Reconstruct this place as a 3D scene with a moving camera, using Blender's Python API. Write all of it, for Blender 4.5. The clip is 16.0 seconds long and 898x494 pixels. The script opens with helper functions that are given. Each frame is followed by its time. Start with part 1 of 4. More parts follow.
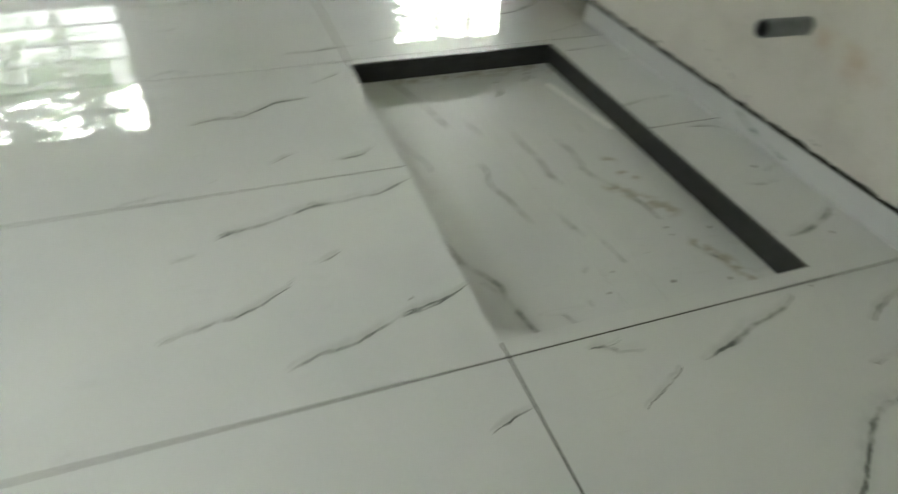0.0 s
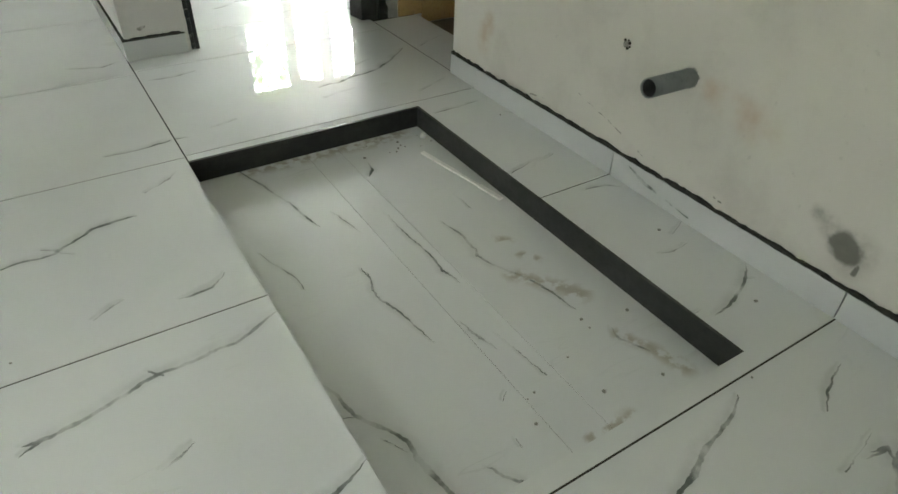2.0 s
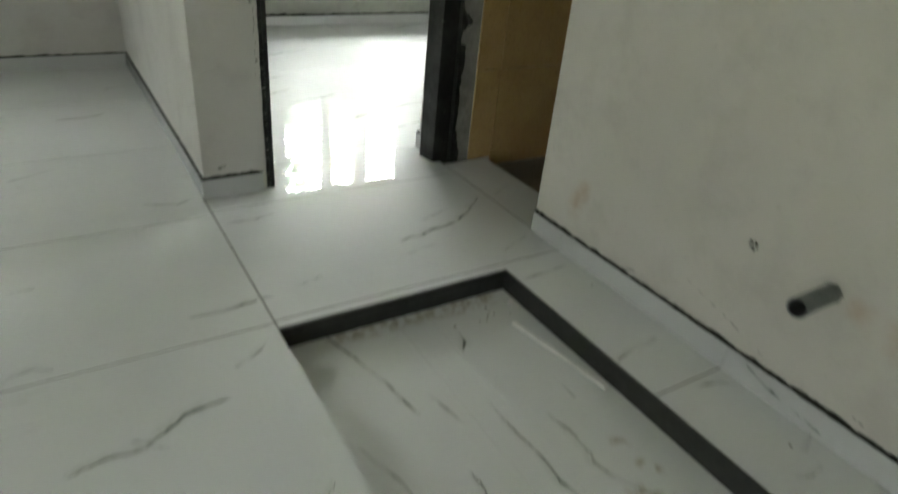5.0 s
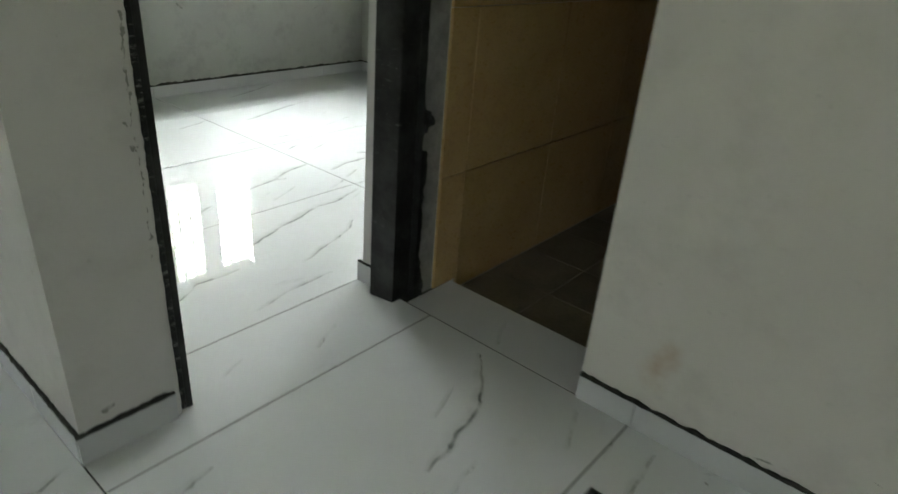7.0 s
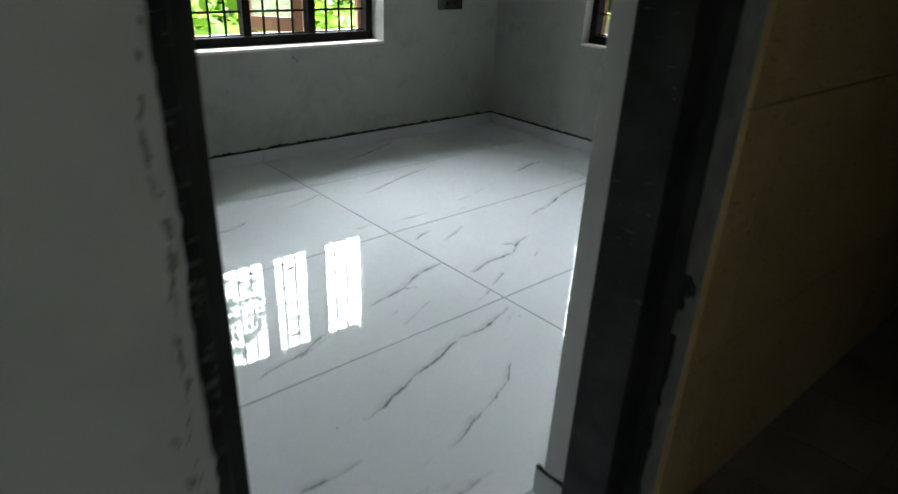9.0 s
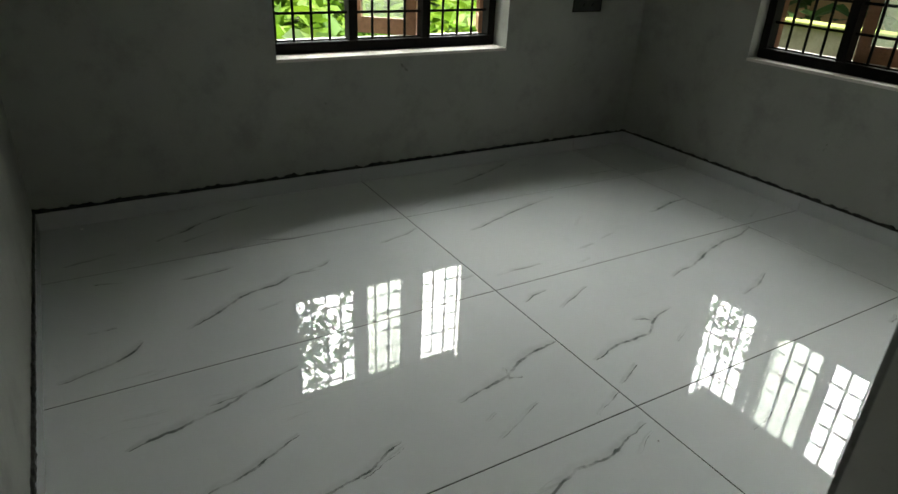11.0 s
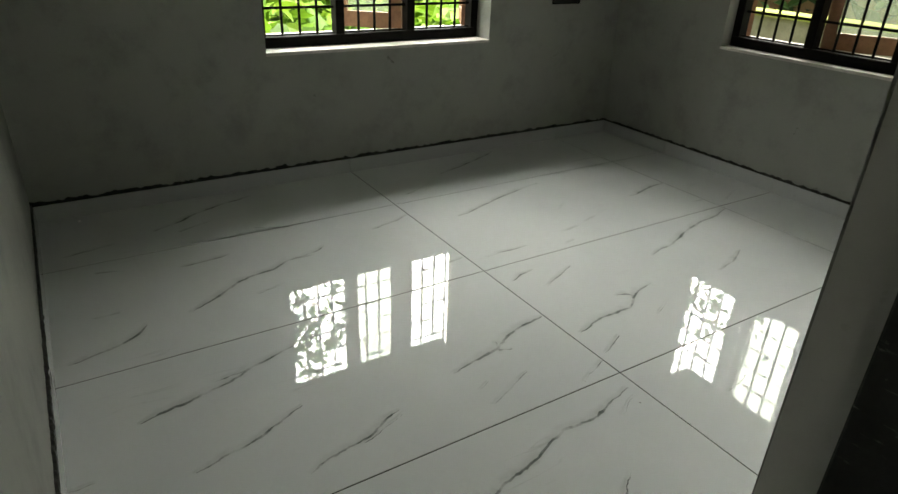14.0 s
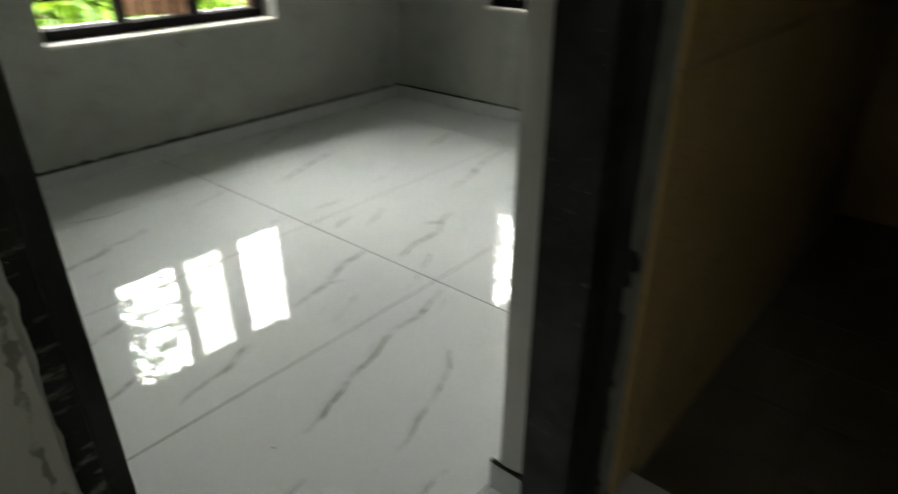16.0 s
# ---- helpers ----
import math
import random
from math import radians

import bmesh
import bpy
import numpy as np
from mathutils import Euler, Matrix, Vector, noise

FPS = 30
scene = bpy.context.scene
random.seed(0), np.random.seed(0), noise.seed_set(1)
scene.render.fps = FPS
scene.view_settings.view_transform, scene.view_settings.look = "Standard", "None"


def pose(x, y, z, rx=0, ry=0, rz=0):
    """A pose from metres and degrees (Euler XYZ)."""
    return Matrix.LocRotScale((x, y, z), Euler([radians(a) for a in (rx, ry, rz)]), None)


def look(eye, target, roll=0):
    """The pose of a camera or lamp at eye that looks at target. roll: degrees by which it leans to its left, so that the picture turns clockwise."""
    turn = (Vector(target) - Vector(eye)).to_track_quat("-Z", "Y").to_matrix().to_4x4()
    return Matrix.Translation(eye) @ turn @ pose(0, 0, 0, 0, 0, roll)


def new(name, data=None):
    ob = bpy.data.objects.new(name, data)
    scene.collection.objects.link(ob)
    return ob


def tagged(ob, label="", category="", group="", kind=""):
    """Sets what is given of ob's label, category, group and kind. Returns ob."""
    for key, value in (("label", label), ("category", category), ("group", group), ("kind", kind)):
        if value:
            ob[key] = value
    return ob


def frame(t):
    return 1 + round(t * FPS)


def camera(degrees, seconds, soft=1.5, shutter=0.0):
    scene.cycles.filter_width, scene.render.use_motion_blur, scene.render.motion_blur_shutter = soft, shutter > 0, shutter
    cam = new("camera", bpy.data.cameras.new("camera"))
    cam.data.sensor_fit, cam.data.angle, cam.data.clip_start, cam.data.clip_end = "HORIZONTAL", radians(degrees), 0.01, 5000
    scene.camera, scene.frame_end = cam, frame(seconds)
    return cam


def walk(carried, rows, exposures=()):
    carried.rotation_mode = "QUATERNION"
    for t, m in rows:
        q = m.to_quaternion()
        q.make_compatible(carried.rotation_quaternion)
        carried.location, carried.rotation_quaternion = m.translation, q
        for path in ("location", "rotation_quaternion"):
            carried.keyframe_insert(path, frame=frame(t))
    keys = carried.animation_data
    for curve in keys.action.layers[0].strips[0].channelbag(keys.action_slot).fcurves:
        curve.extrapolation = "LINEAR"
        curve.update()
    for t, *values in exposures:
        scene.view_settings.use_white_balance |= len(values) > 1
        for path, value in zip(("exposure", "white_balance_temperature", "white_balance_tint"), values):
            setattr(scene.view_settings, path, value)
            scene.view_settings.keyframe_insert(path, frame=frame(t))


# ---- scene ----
cam = camera(70.3, 16.0, 1.5, 0.8)
PATH = [
    (0, (-1.651, -0.853, 1.068), (-1.086, 0.581, -0.208), 3.2),
    (0.5, (-1.677, -0.707, 1.03), (-0.727, 0.574, -0.177), 2.8),
    (1, (-1.653, -0.636, 1.026), (-0.593, 0.493, -0.239), 4.7),
    (1.5, (-1.527, -0.529, 1.044), (-0.59, 0.749, -0.176), 3.3),
    (2, (-1.465, -0.489, 1.084), (-0.585, 0.834, -0.13), 2.1),
    (2.5, (-1.503, -0.515, 1.182), (-0.557, 0.665, -0.127), 4.6),
    (3, (-1.654, -0.548, 1.299), (-0.56, 0.624, 0.103), 5.7),
    (3.5, (-1.778, -0.581, 1.307), (-0.681, 0.596, 0.12), 5.0),
    (4, (-1.751, -0.481, 1.27), (-0.624, 0.72, 0.136), 6.1),
    (4.5, (-1.661, -0.306, 1.28), (-0.727, 1.105, 0.214), 4.0),
    (5, (-1.642, -0.077, 1.259), (-0.673, 1.365, 0.268), 5.7),
    (5.2, (-1.661, 0.042, 1.283), (-0.6, 1.455, 0.348), 5.7),
    (7.3, (-1.504, 1.199, 1.304), (-0.142, 2.288, 0.429), 4.8),
    (7.5, (-1.474, 1.271, 1.291), (-0.195, 2.468, 0.434), 4.2),
    (8, (-1.334, 1.509, 1.306), (-0.216, 2.901, 0.521), 2.4),
    (8.5, (-1.19, 1.748, 1.295), (-0.056, 3.117, 0.494), 3.1),
    (9, (-1.068, 1.97, 1.322), (0.108, 3.289, 0.497), 2.6),
    (9.5, (-0.868, 2.18, 1.312), (0.08, 3.676, 0.496), 1.2),
    (9.7, (-0.815, 2.24, 1.31), (0.069, 3.783, 0.508), 1.7),
    (11.8, (-0.685, 2.558, 1.34), (0.236, 4.034, 0.457), 3.1),
    (12, (-0.691, 2.465, 1.333), (0.199, 3.981, 0.489), 3.2),
    (12.5, (-0.735, 2.312, 1.318), (0.143, 3.863, 0.527), 1.8),
    (13, (-0.772, 2.299, 1.316), (0.096, 3.869, 0.552), 2.3),
    (13.5, (-0.772, 2.383, 1.329), (0.148, 3.906, 0.531), 1.8),
    (14, (-0.774, 2.408, 1.327), (0.17, 3.877, 0.458), 2.2),
    (14.5, (-0.784, 2.264, 1.296), (0.149, 3.75, 0.441), 0.8),
    (15, (-0.869, 2.134, 1.304), (0.09, 3.614, 0.471), -0.1),
    (15.5, (-0.923, 2.096, 1.295), (0.149, 3.5, 0.471), 0.3),
    (16, (-0.986, 2.077, 1.313), (0.332, 3.198, 0.414), 0.0),
]

EXPOSURES = [(0, 4.38, 6350, 11), (3.5, 4.55, 6350, 11), (4.0, 4.4, 6350, 11), (4.5, 4.17, 6350, 11), (5.0, 4.05, 6350, 11), (7.4, 3.55, 6100, 11), (8.0, 3.17, 6000, 11), (9.0, 2.75, 5700, 13), (9.7, 2.45, 5700, 12), (11.8, 1.7, 6650, 9), (12.5, 2.2, 6650, 9), (14.0, 2.15, 6650, 9), (15.0, 2.6, 6600, 9), (16, 2.6, 6500, 10)]
walk(cam, [(t, look(e, g, r)) for t, e, g, r in PATH], EXPOSURES)

# ---- world, sun ----
world = bpy.data.worlds.new("sky")
scene.world = world
world.use_nodes = True
wn = world.node_tree
sky = wn.nodes.new("ShaderNodeTexSky")
sky.sky_type = "NISHITA"
sky.sun_disc = False
sky.sun_elevation, sky.sun_rotation = radians(65), radians(180)
sky.dust_density = 3.0
soft = wn.nodes.new("ShaderNodeHueSaturation")          # thin cloud takes most of the blue away
soft.inputs["Saturation"].default_value = 0.2
tone = wn.nodes.new("ShaderNodeMix")
tone.data_type, tone.blend_type = "RGBA", "MULTIPLY"
tone.inputs[0].default_value, tone.inputs[7].default_value = 1.0, (1.0, 1.0, 0.86, 1)
wn.links.new(sky.outputs[0], soft.inputs["Color"])
wn.links.new(soft.outputs[0], tone.inputs[6])
wn.links.new(tone.outputs[2], wn.nodes["Background"].inputs[0])
wn.nodes["Background"].inputs[1].default_value = 0.08
sun = new("sun", bpy.data.lights.new("sun", "SUN"))
sun.data.energy, sun.data.angle, sun.data.color = 4.5, radians(4), (1.0, 0.96, 0.9)
sun.matrix_world = look((0, 0, 20), (0, 4.2, 11.0))


def opening_light(name, x, y, z, w, h, towards, watts):
    """The sky's light that falls in through an opening."""
    lamp = new(name, bpy.data.lights.new(name, "AREA"))
    lamp.data.shape, lamp.data.size, lamp.data.size_y, lamp.data.energy = "RECTANGLE", w, h, watts
    lamp.data.color = (1.0, 1.0, 0.93)
    lamp.data.spread = radians(120)
    lamp.matrix_world = look((x, y, z), towards)
    return lamp


opening_light("sky_window_1", 1.3, 8.2, 3.6, 4.4, 3.2, (1.0, 5.94, 2.5), 150)
opening_light("sky_window_2", 5.1, 6.4, 3.75, 4.0, 3.2, (2.85, 4.6, 2.4), 120)
opening_light("sky_window_3", -3.4, 6.9, 4.3, 7.0, 4.0, (-3.2, 4.85, 1.25), 280)
# fill lamp added outside the unseen west opening to brighten the hall
opening_light("west_opening_fill", -5.6, -0.35, 3.2, 1.3, 1.4, (-3.6, -0.35, 0.9), 4)

# ---- materials ----
def nodes_of(name):
    m = bpy.data.materials.new(name)
    m.use_nodes = True
    t = m.node_tree
    return m, t, t.nodes["Principled BSDF"]


def add(t, kind, **inputs):
    n = t.nodes.new(kind)
    for k, v in inputs.items():
        key = int(k[1:]) if k[0] == "i" and k[1:].isdigit() else k.replace("_", " ")
        if hasattr(v, "is_output"):
            t.links.new(v, n.inputs[key])
        else:
            n.inputs[key].default_value = v
    return n


def math_node(t, op, a, b=0.0):
    n = t.nodes.new("ShaderNodeMath")
    n.operation = op
    for i, v in enumerate((a, b)):
        if hasattr(v, "is_output"):
            t.links.new(v, n.inputs[i])
        else:
            n.inputs[i].default_value = v
    return n.outputs[0]


def vec_node(t, op, a, b=(0, 0, 0)):
    n = t.nodes.new("ShaderNodeVectorMath")
    n.operation = op
    for i, v in enumerate((a, b)):
        if hasattr(v, "is_output"):
            t.links.new(v, n.inputs[i])
        else:
            n.inputs[i].default_value = v
    return n


def mix(t, fac, a, b):
    n = t.nodes.new("ShaderNodeMix")
    n.data_type = "RGBA"
    for i, v in ((0, fac), (6, a), (7, b)):
        if hasattr(v, "is_output"):
            t.links.new(v, n.inputs[i])
        else:
            n.inputs[i].default_value = v if i == 0 else (*v, 1)
    return n.outputs[2]


def noise_tex(t, vec, scale, detail=4.0, rough=0.55, out=0):
    n = t.nodes.new("ShaderNodeTexNoise")
    t.links.new(vec, n.inputs["Vector"])
    n.inputs["Scale"].default_value, n.inputs["Detail"].default_value, n.inputs["Roughness"].default_value = scale, detail, rough
    return n.outputs[out]


def ramp(t, v, lo, hi):
    n = t.nodes.new("ShaderNodeMapRange")
    n.interpolation_type = "SMOOTHSTEP"
    t.links.new(v, n.inputs[0])
    n.inputs[1].default_value, n.inputs[2].default_value = lo, hi
    return n.outputs[0]


def bump(t, bsdf, height, strength, distance=0.002):
    b = t.nodes.new("ShaderNodeBump")
    b.inputs["Strength"].default_value, b.inputs["Distance"].default_value = strength, distance
    t.links.new(height, b.inputs["Height"])
    t.links.new(b.outputs[0], bsdf.inputs["Normal"])


def stroke_group():
    """How much a place lies on a tapering stroke from A to B."""
    g = bpy.data.node_groups.new("stroke", "ShaderNodeTree")
    for nm, kind in (("P", "Vector"), ("A", "Vector"), ("B", "Vector"), ("W0", "Float"), ("W1", "Float")):
        g.interface.new_socket(nm, in_out="INPUT", socket_type="NodeSocket" + kind)
    g.interface.new_socket("Mask", in_out="OUTPUT", socket_type="NodeSocketFloat")
    gi, go = g.nodes.new("NodeGroupInput"), g.nodes.new("NodeGroupOutput")
    o = gi.outputs
    ap = vec_node(g, "SUBTRACT", o["P"], o["A"]).outputs[0]
    ab = vec_node(g, "SUBTRACT", o["B"], o["A"]).outputs[0]
    h = math_node(g, "DIVIDE", vec_node(g, "DOT_PRODUCT", ap, ab).outputs[1], vec_node(g, "DOT_PRODUCT", ab, ab).outputs[1])
    c = g.nodes.new("ShaderNodeClamp")
    g.links.new(h, c.inputs[0])
    h = c.outputs[0]
    s = g.nodes.new("ShaderNodeVectorMath")
    s.operation = "SCALE"
    g.links.new(ab, s.inputs[0])
    g.links.new(h, s.inputs["Scale"])
    dist = vec_node(g, "DISTANCE", ap, s.outputs[0]).outputs[1]
    w = math_node(g, "ADD", o["W0"], math_node(g, "MULTIPLY", h, math_node(g, "SUBTRACT", o["W1"], o["W0"])))
    m = g.nodes.new("ShaderNodeMapRange")
    m.interpolation_type = "SMOOTHSTEP"
    g.links.new(dist, m.inputs[0])
    g.links.new(w, m.inputs[1])
    m.inputs[2].default_value = 0.0
    g.links.new(m.outputs[0], go.inputs[0])
    return g


STROKE = stroke_group()


def warped(t, big=0.03, fine=0.006):
    p = t.nodes.new("ShaderNodeNewGeometry").outputs["Position"]
    a = vec_node(t, "SUBTRACT", noise_tex(t, p, 9.0, 2.0, 0.5, 1), (0.5, 0.5, 0.5)).outputs[0]
    b = vec_node(t, "SUBTRACT", noise_tex(t, p, 55.0, 2.0, 0.5, 1), (0.5, 0.5, 0.5)).outputs[0]
    a = vec_node(t, "MULTIPLY", a, (big * 2, big * 2, 0)).outputs[0]
    b = vec_node(t, "MULTIPLY", b, (fine * 2, fine * 2, fine)).outputs[0]
    return p, vec_node(t, "ADD", p, vec_node(t, "ADD", a, b).outputs[0]).outputs[0]


def strokes(t, p, marks, grow=1.0):
    total = None
    for a, b, w0, w1 in marks:
        n = t.nodes.new("ShaderNodeGroup")
        n.node_tree = STROKE
        t.links.new(p, n.inputs["P"])
        n.inputs["A"].default_value, n.inputs["B"].default_value = a, b
        n.inputs["W0"].default_value, n.inputs["W1"].default_value = w0 * grow, w1 * grow
        total = n.outputs[0] if total is None else math_node(t, "MAXIMUM", total, n.outputs[0])
    return total


def marble_tile(name, marks, stains=(), tint=1.0):
    """Polished white porcelain with printed grey veins."""
    m, t, b = nodes_of(name)
    p, wp = warped(t, 0.016, 0.005)
    cloud = noise_tex(t, p, 1.6, 3.0)
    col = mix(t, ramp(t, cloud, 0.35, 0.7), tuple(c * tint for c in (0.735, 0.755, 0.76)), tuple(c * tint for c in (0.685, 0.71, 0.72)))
    # fine printed hairlines that run the way the veins run
    q = t.nodes.new("ShaderNodeMapping")
    q.inputs["Rotation"].default_value = (0, 0, radians(-18))
    q.inputs["Scale"].default_value = (0.7, 5.0, 1.0)
    t.links.new(p, q.inputs[0])
    hair = math_node(t, "ABSOLUTE", math_node(t, "SUBTRACT", noise_tex(t, q.outputs[0], 1.7, 3.0, 0.6), 0.5))
    hair = math_node(t, "MULTIPLY", ramp(t, hair, 0.012, 0.0), ramp(t, noise_tex(t, p, 2.3, 2.0), 0.55, 0.72))
    col = mix(t, math_node(t, "MULTIPLY", hair, 0.35), col, (0.42, 0.44, 0.43))
    if marks:
        patchy = ramp(t, noise_tex(t, p, 14.0, 3.0), 0.34, 0.66)
        side = vec_node(t, "ADD", wp, (0.004, -0.007, 0)).outputs[0]
        halo = math_node(t, "MULTIPLY", strokes(t, side, marks, 3.4), 0.36)
        col = mix(t, math_node(t, "MULTIPLY", halo, math_node(t, "ADD", math_node(t, "MULTIPLY", patchy, 0.75), 0.25)), col, (0.36, 0.39, 0.375))
        core = math_node(t, "SUBTRACT", strokes(t, wp, marks, 1.0), math_node(t, "MULTIPLY", noise_tex(t, p, 48.0, 3.0), 0.55))
        core = math_node(t, "MULTIPLY", ramp(t, core, 0.02, 0.42), math_node(t, "ADD", math_node(t, "MULTIPLY", patchy, 0.75), 0.13))
        col = mix(t, core, col, (0.085, 0.098, 0.095))
    if stains:
        f = math_node(t, "MULTIPLY", strokes(t, wp, stains), ramp(t, noise_tex(t, p, 26.0, 4.0), 0.42, 0.56))
        col = mix(t, math_node(t, "MULTIPLY", f, 0.8), col, (0.40, 0.37, 0.31))
    t.links.new(col, b.inputs["Base Color"])
    b.inputs["Roughness"].default_value = 0.32          # soft sheen of the body under a mirror-like glaze
    b.inputs["IOR"].default_value, b.inputs["Specular IOR Level"].default_value = 1.45, 0.03
    b.inputs["Coat Weight"].default_value = 1.0
    b.inputs["Coat IOR"].default_value = 1.5
    dust = ramp(t, noise_tex(t, p, 5.0, 5.0), 0.4, 0.9)
    t.links.new(math_node(t, "ADD", math_node(t, "MULTIPLY", dust, 0.014), 0.002), b.inputs["Coat Roughness"])
    bump(t, b, noise_tex(t, p, 7.0, 1.0), 0.009, 0.002)
    t.links.new(b.inputs["Normal"].links[0].from_socket, b.inputs["Coat Normal"])
    return m


def plaster(name, marks=(), tint=(0.78, 0.775, 0.75), brown=(), dirt=0.35, smoke=(), blot=()):
    """White wall putty, sanded by hand, with smudges and cement marks."""
    m, t, b = nodes_of(name)
    p, wp = warped(t, 0.02, 0.01)
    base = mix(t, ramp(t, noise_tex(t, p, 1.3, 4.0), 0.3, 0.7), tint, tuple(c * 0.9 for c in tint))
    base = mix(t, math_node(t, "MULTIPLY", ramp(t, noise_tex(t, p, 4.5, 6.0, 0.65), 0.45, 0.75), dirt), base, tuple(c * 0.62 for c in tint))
    base = mix(t, math_node(t, "MULTIPLY", ramp(t, noise_tex(t, p, 38.0, 3.0), 0.66, 0.76), 0.35), base, (0.4, 0.4, 0.37))
    if brown:
        f = math_node(t, "MULTIPLY", strokes(t, wp, brown), ramp(t, noise_tex(t, p, 9.0, 5.0), 0.25, 0.8))
        base = mix(t, math_node(t, "MULTIPLY", f, 0.8), base, (0.47, 0.33, 0.21))
    if smoke:
        f = math_node(t, "MULTIPLY", strokes(t, wp, smoke), ramp(t, noise_tex(t, p, 30.0, 4.0), 0.2, 0.7))
        base = mix(t, math_node(t, "MULTIPLY", f, 0.75), base, (0.25, 0.25, 0.22))
    if blot:
        base = mix(t, math_node(t, "MULTIPLY", ramp(t, strokes(t, wp, blot), 0.02, 0.5), 0.9), base, (0.115, 0.115, 0.10))
    if marks:
        f = math_node(t, "MULTIPLY", ramp(t, strokes(t, wp, marks), 0.1, 0.6), ramp(t, noise_tex(t, p, 45.0, 4.0), 0.28, 0.5))
        base = mix(t, math_node(t, "MULTIPLY", f, 0.8), base, (0.17, 0.17, 0.15))
    t.links.new(base, b.inputs["Base Color"])
    b.inputs["Roughness"].default_value = 0.75
    h = math_node(t, "ADD", noise_tex(t, p, 6.0, 5.0), math_node(t, "MULTIPLY", noise_tex(t, p, 90.0, 3.0), 0.25))
    bump(t, b, h, 0.35, 0.006)
    return m


def rough_mat(name, a, c, rough=0.8, scale=8.0, depth=0.3, metal=0.0, fine=60.0):
    m, t, b = nodes_of(name)
    p = t.nodes.new("ShaderNodeNewGeometry").outputs["Position"]
    col = mix(t, ramp(t, noise_tex(t, p, scale, 5.0, 0.65), 0.35, 0.68), a, c)
    n2 = noise_tex(t, p, fine, 4.0, 0.6)
    col = mix(t, math_node(t, "MULTIPLY", ramp(t, n2, 0.5, 0.8), 0.5), col, tuple(x * 0.55 for x in a))
    t.links.new(col, b.inputs["Base Color"])
    t.links.new(math_node(t, "ADD", math_node(t, "MULTIPLY", n2, 0.25), rough - 0.12), b.inputs["Roughness"])
    b.inputs["Metallic"].default_value = metal
    bump(t, b, n2, depth, 0.004)
    return m


def frosted(name):
    m, t, b = nodes_of(name)
    p = t.nodes.new("ShaderNodeNewGeometry").outputs["Position"]
    t.links.new(mix(t, noise_tex(t, p, 30.0), (0.50, 0.58, 0.44), (0.56, 0.62, 0.50)), b.inputs["Base Color"])
    b.inputs["Roughness"].default_value = 0.3
    tr = add(t, "ShaderNodeBsdfTranslucent", Color=(0.20, 0.225, 0.16, 1))
    mx = add(t, "ShaderNodeMixShader", Fac=0.85)
    t.links.new(b.outputs[0], mx.inputs[1])
    t.links.new(tr.outputs[0], mx.inputs[2])
    clear = add(t, "ShaderNodeBsdfTransparent", Color=(0.96, 0.985, 0.94, 1))
    my = add(t, "ShaderNodeMixShader", Fac=0.68)
    t.links.new(mx.outputs[0], my.inputs[1])
    t.links.new(clear.outputs[0], my.inputs[2])
    t.links.new(my.outputs[0], t.nodes["Material Output"].inputs[0])
    return m


def leaf_mat(name, a, c):
    m, t, b = nodes_of(name)
    r = t.nodes.new("ShaderNodeNewGeometry").outputs["Random Per Island"]
    p = t.nodes.new("ShaderNodeNewGeometry").outputs["Position"]
    col = mix(t, r, a, c)
    col = mix(t, math_node(t, "MULTIPLY", noise_tex(t, p, 25.0), 0.4), col, tuple(x * 0.6 for x in a))
    t.links.new(col, b.inputs["Base Color"])
    b.inputs["Roughness"].default_value = 0.45
    b.inputs["Subsurface Weight"].default_value = 0.0
    tr = t.nodes.new("ShaderNodeBsdfTranslucent")
    t.links.new(col, tr.inputs[0])
    mx = t.nodes.new("ShaderNodeMixShader")
    mx.inputs[0].default_value = 0.4
    t.links.new(b.outputs[0], mx.inputs[1])
    t.links.new(tr.outputs[0], mx.inputs[2])
    t.links.new(mx.outputs[0], t.nodes["Material Output"].inputs[0])
    return m


M_GROUT = rough_mat("grout", (0.022, 0.022, 0.02), (0.04, 0.04, 0.035), 0.9, 12.0, 0.2)
M_GAP = rough_mat("dark_cement", (0.016, 0.017, 0.014), (0.045, 0.045, 0.038), 0.95, 25.0, 0.8)
M_CEMENT = rough_mat("grey_cement", (0.22, 0.225, 0.215), (0.32, 0.32, 0.30), 0.92, 10.0, 0.7)
M_GRANITE = rough_mat("dark_granite", (0.016, 0.017, 0.016), (0.028, 0.029, 0.027), 0.45, 20.0, 0.05)


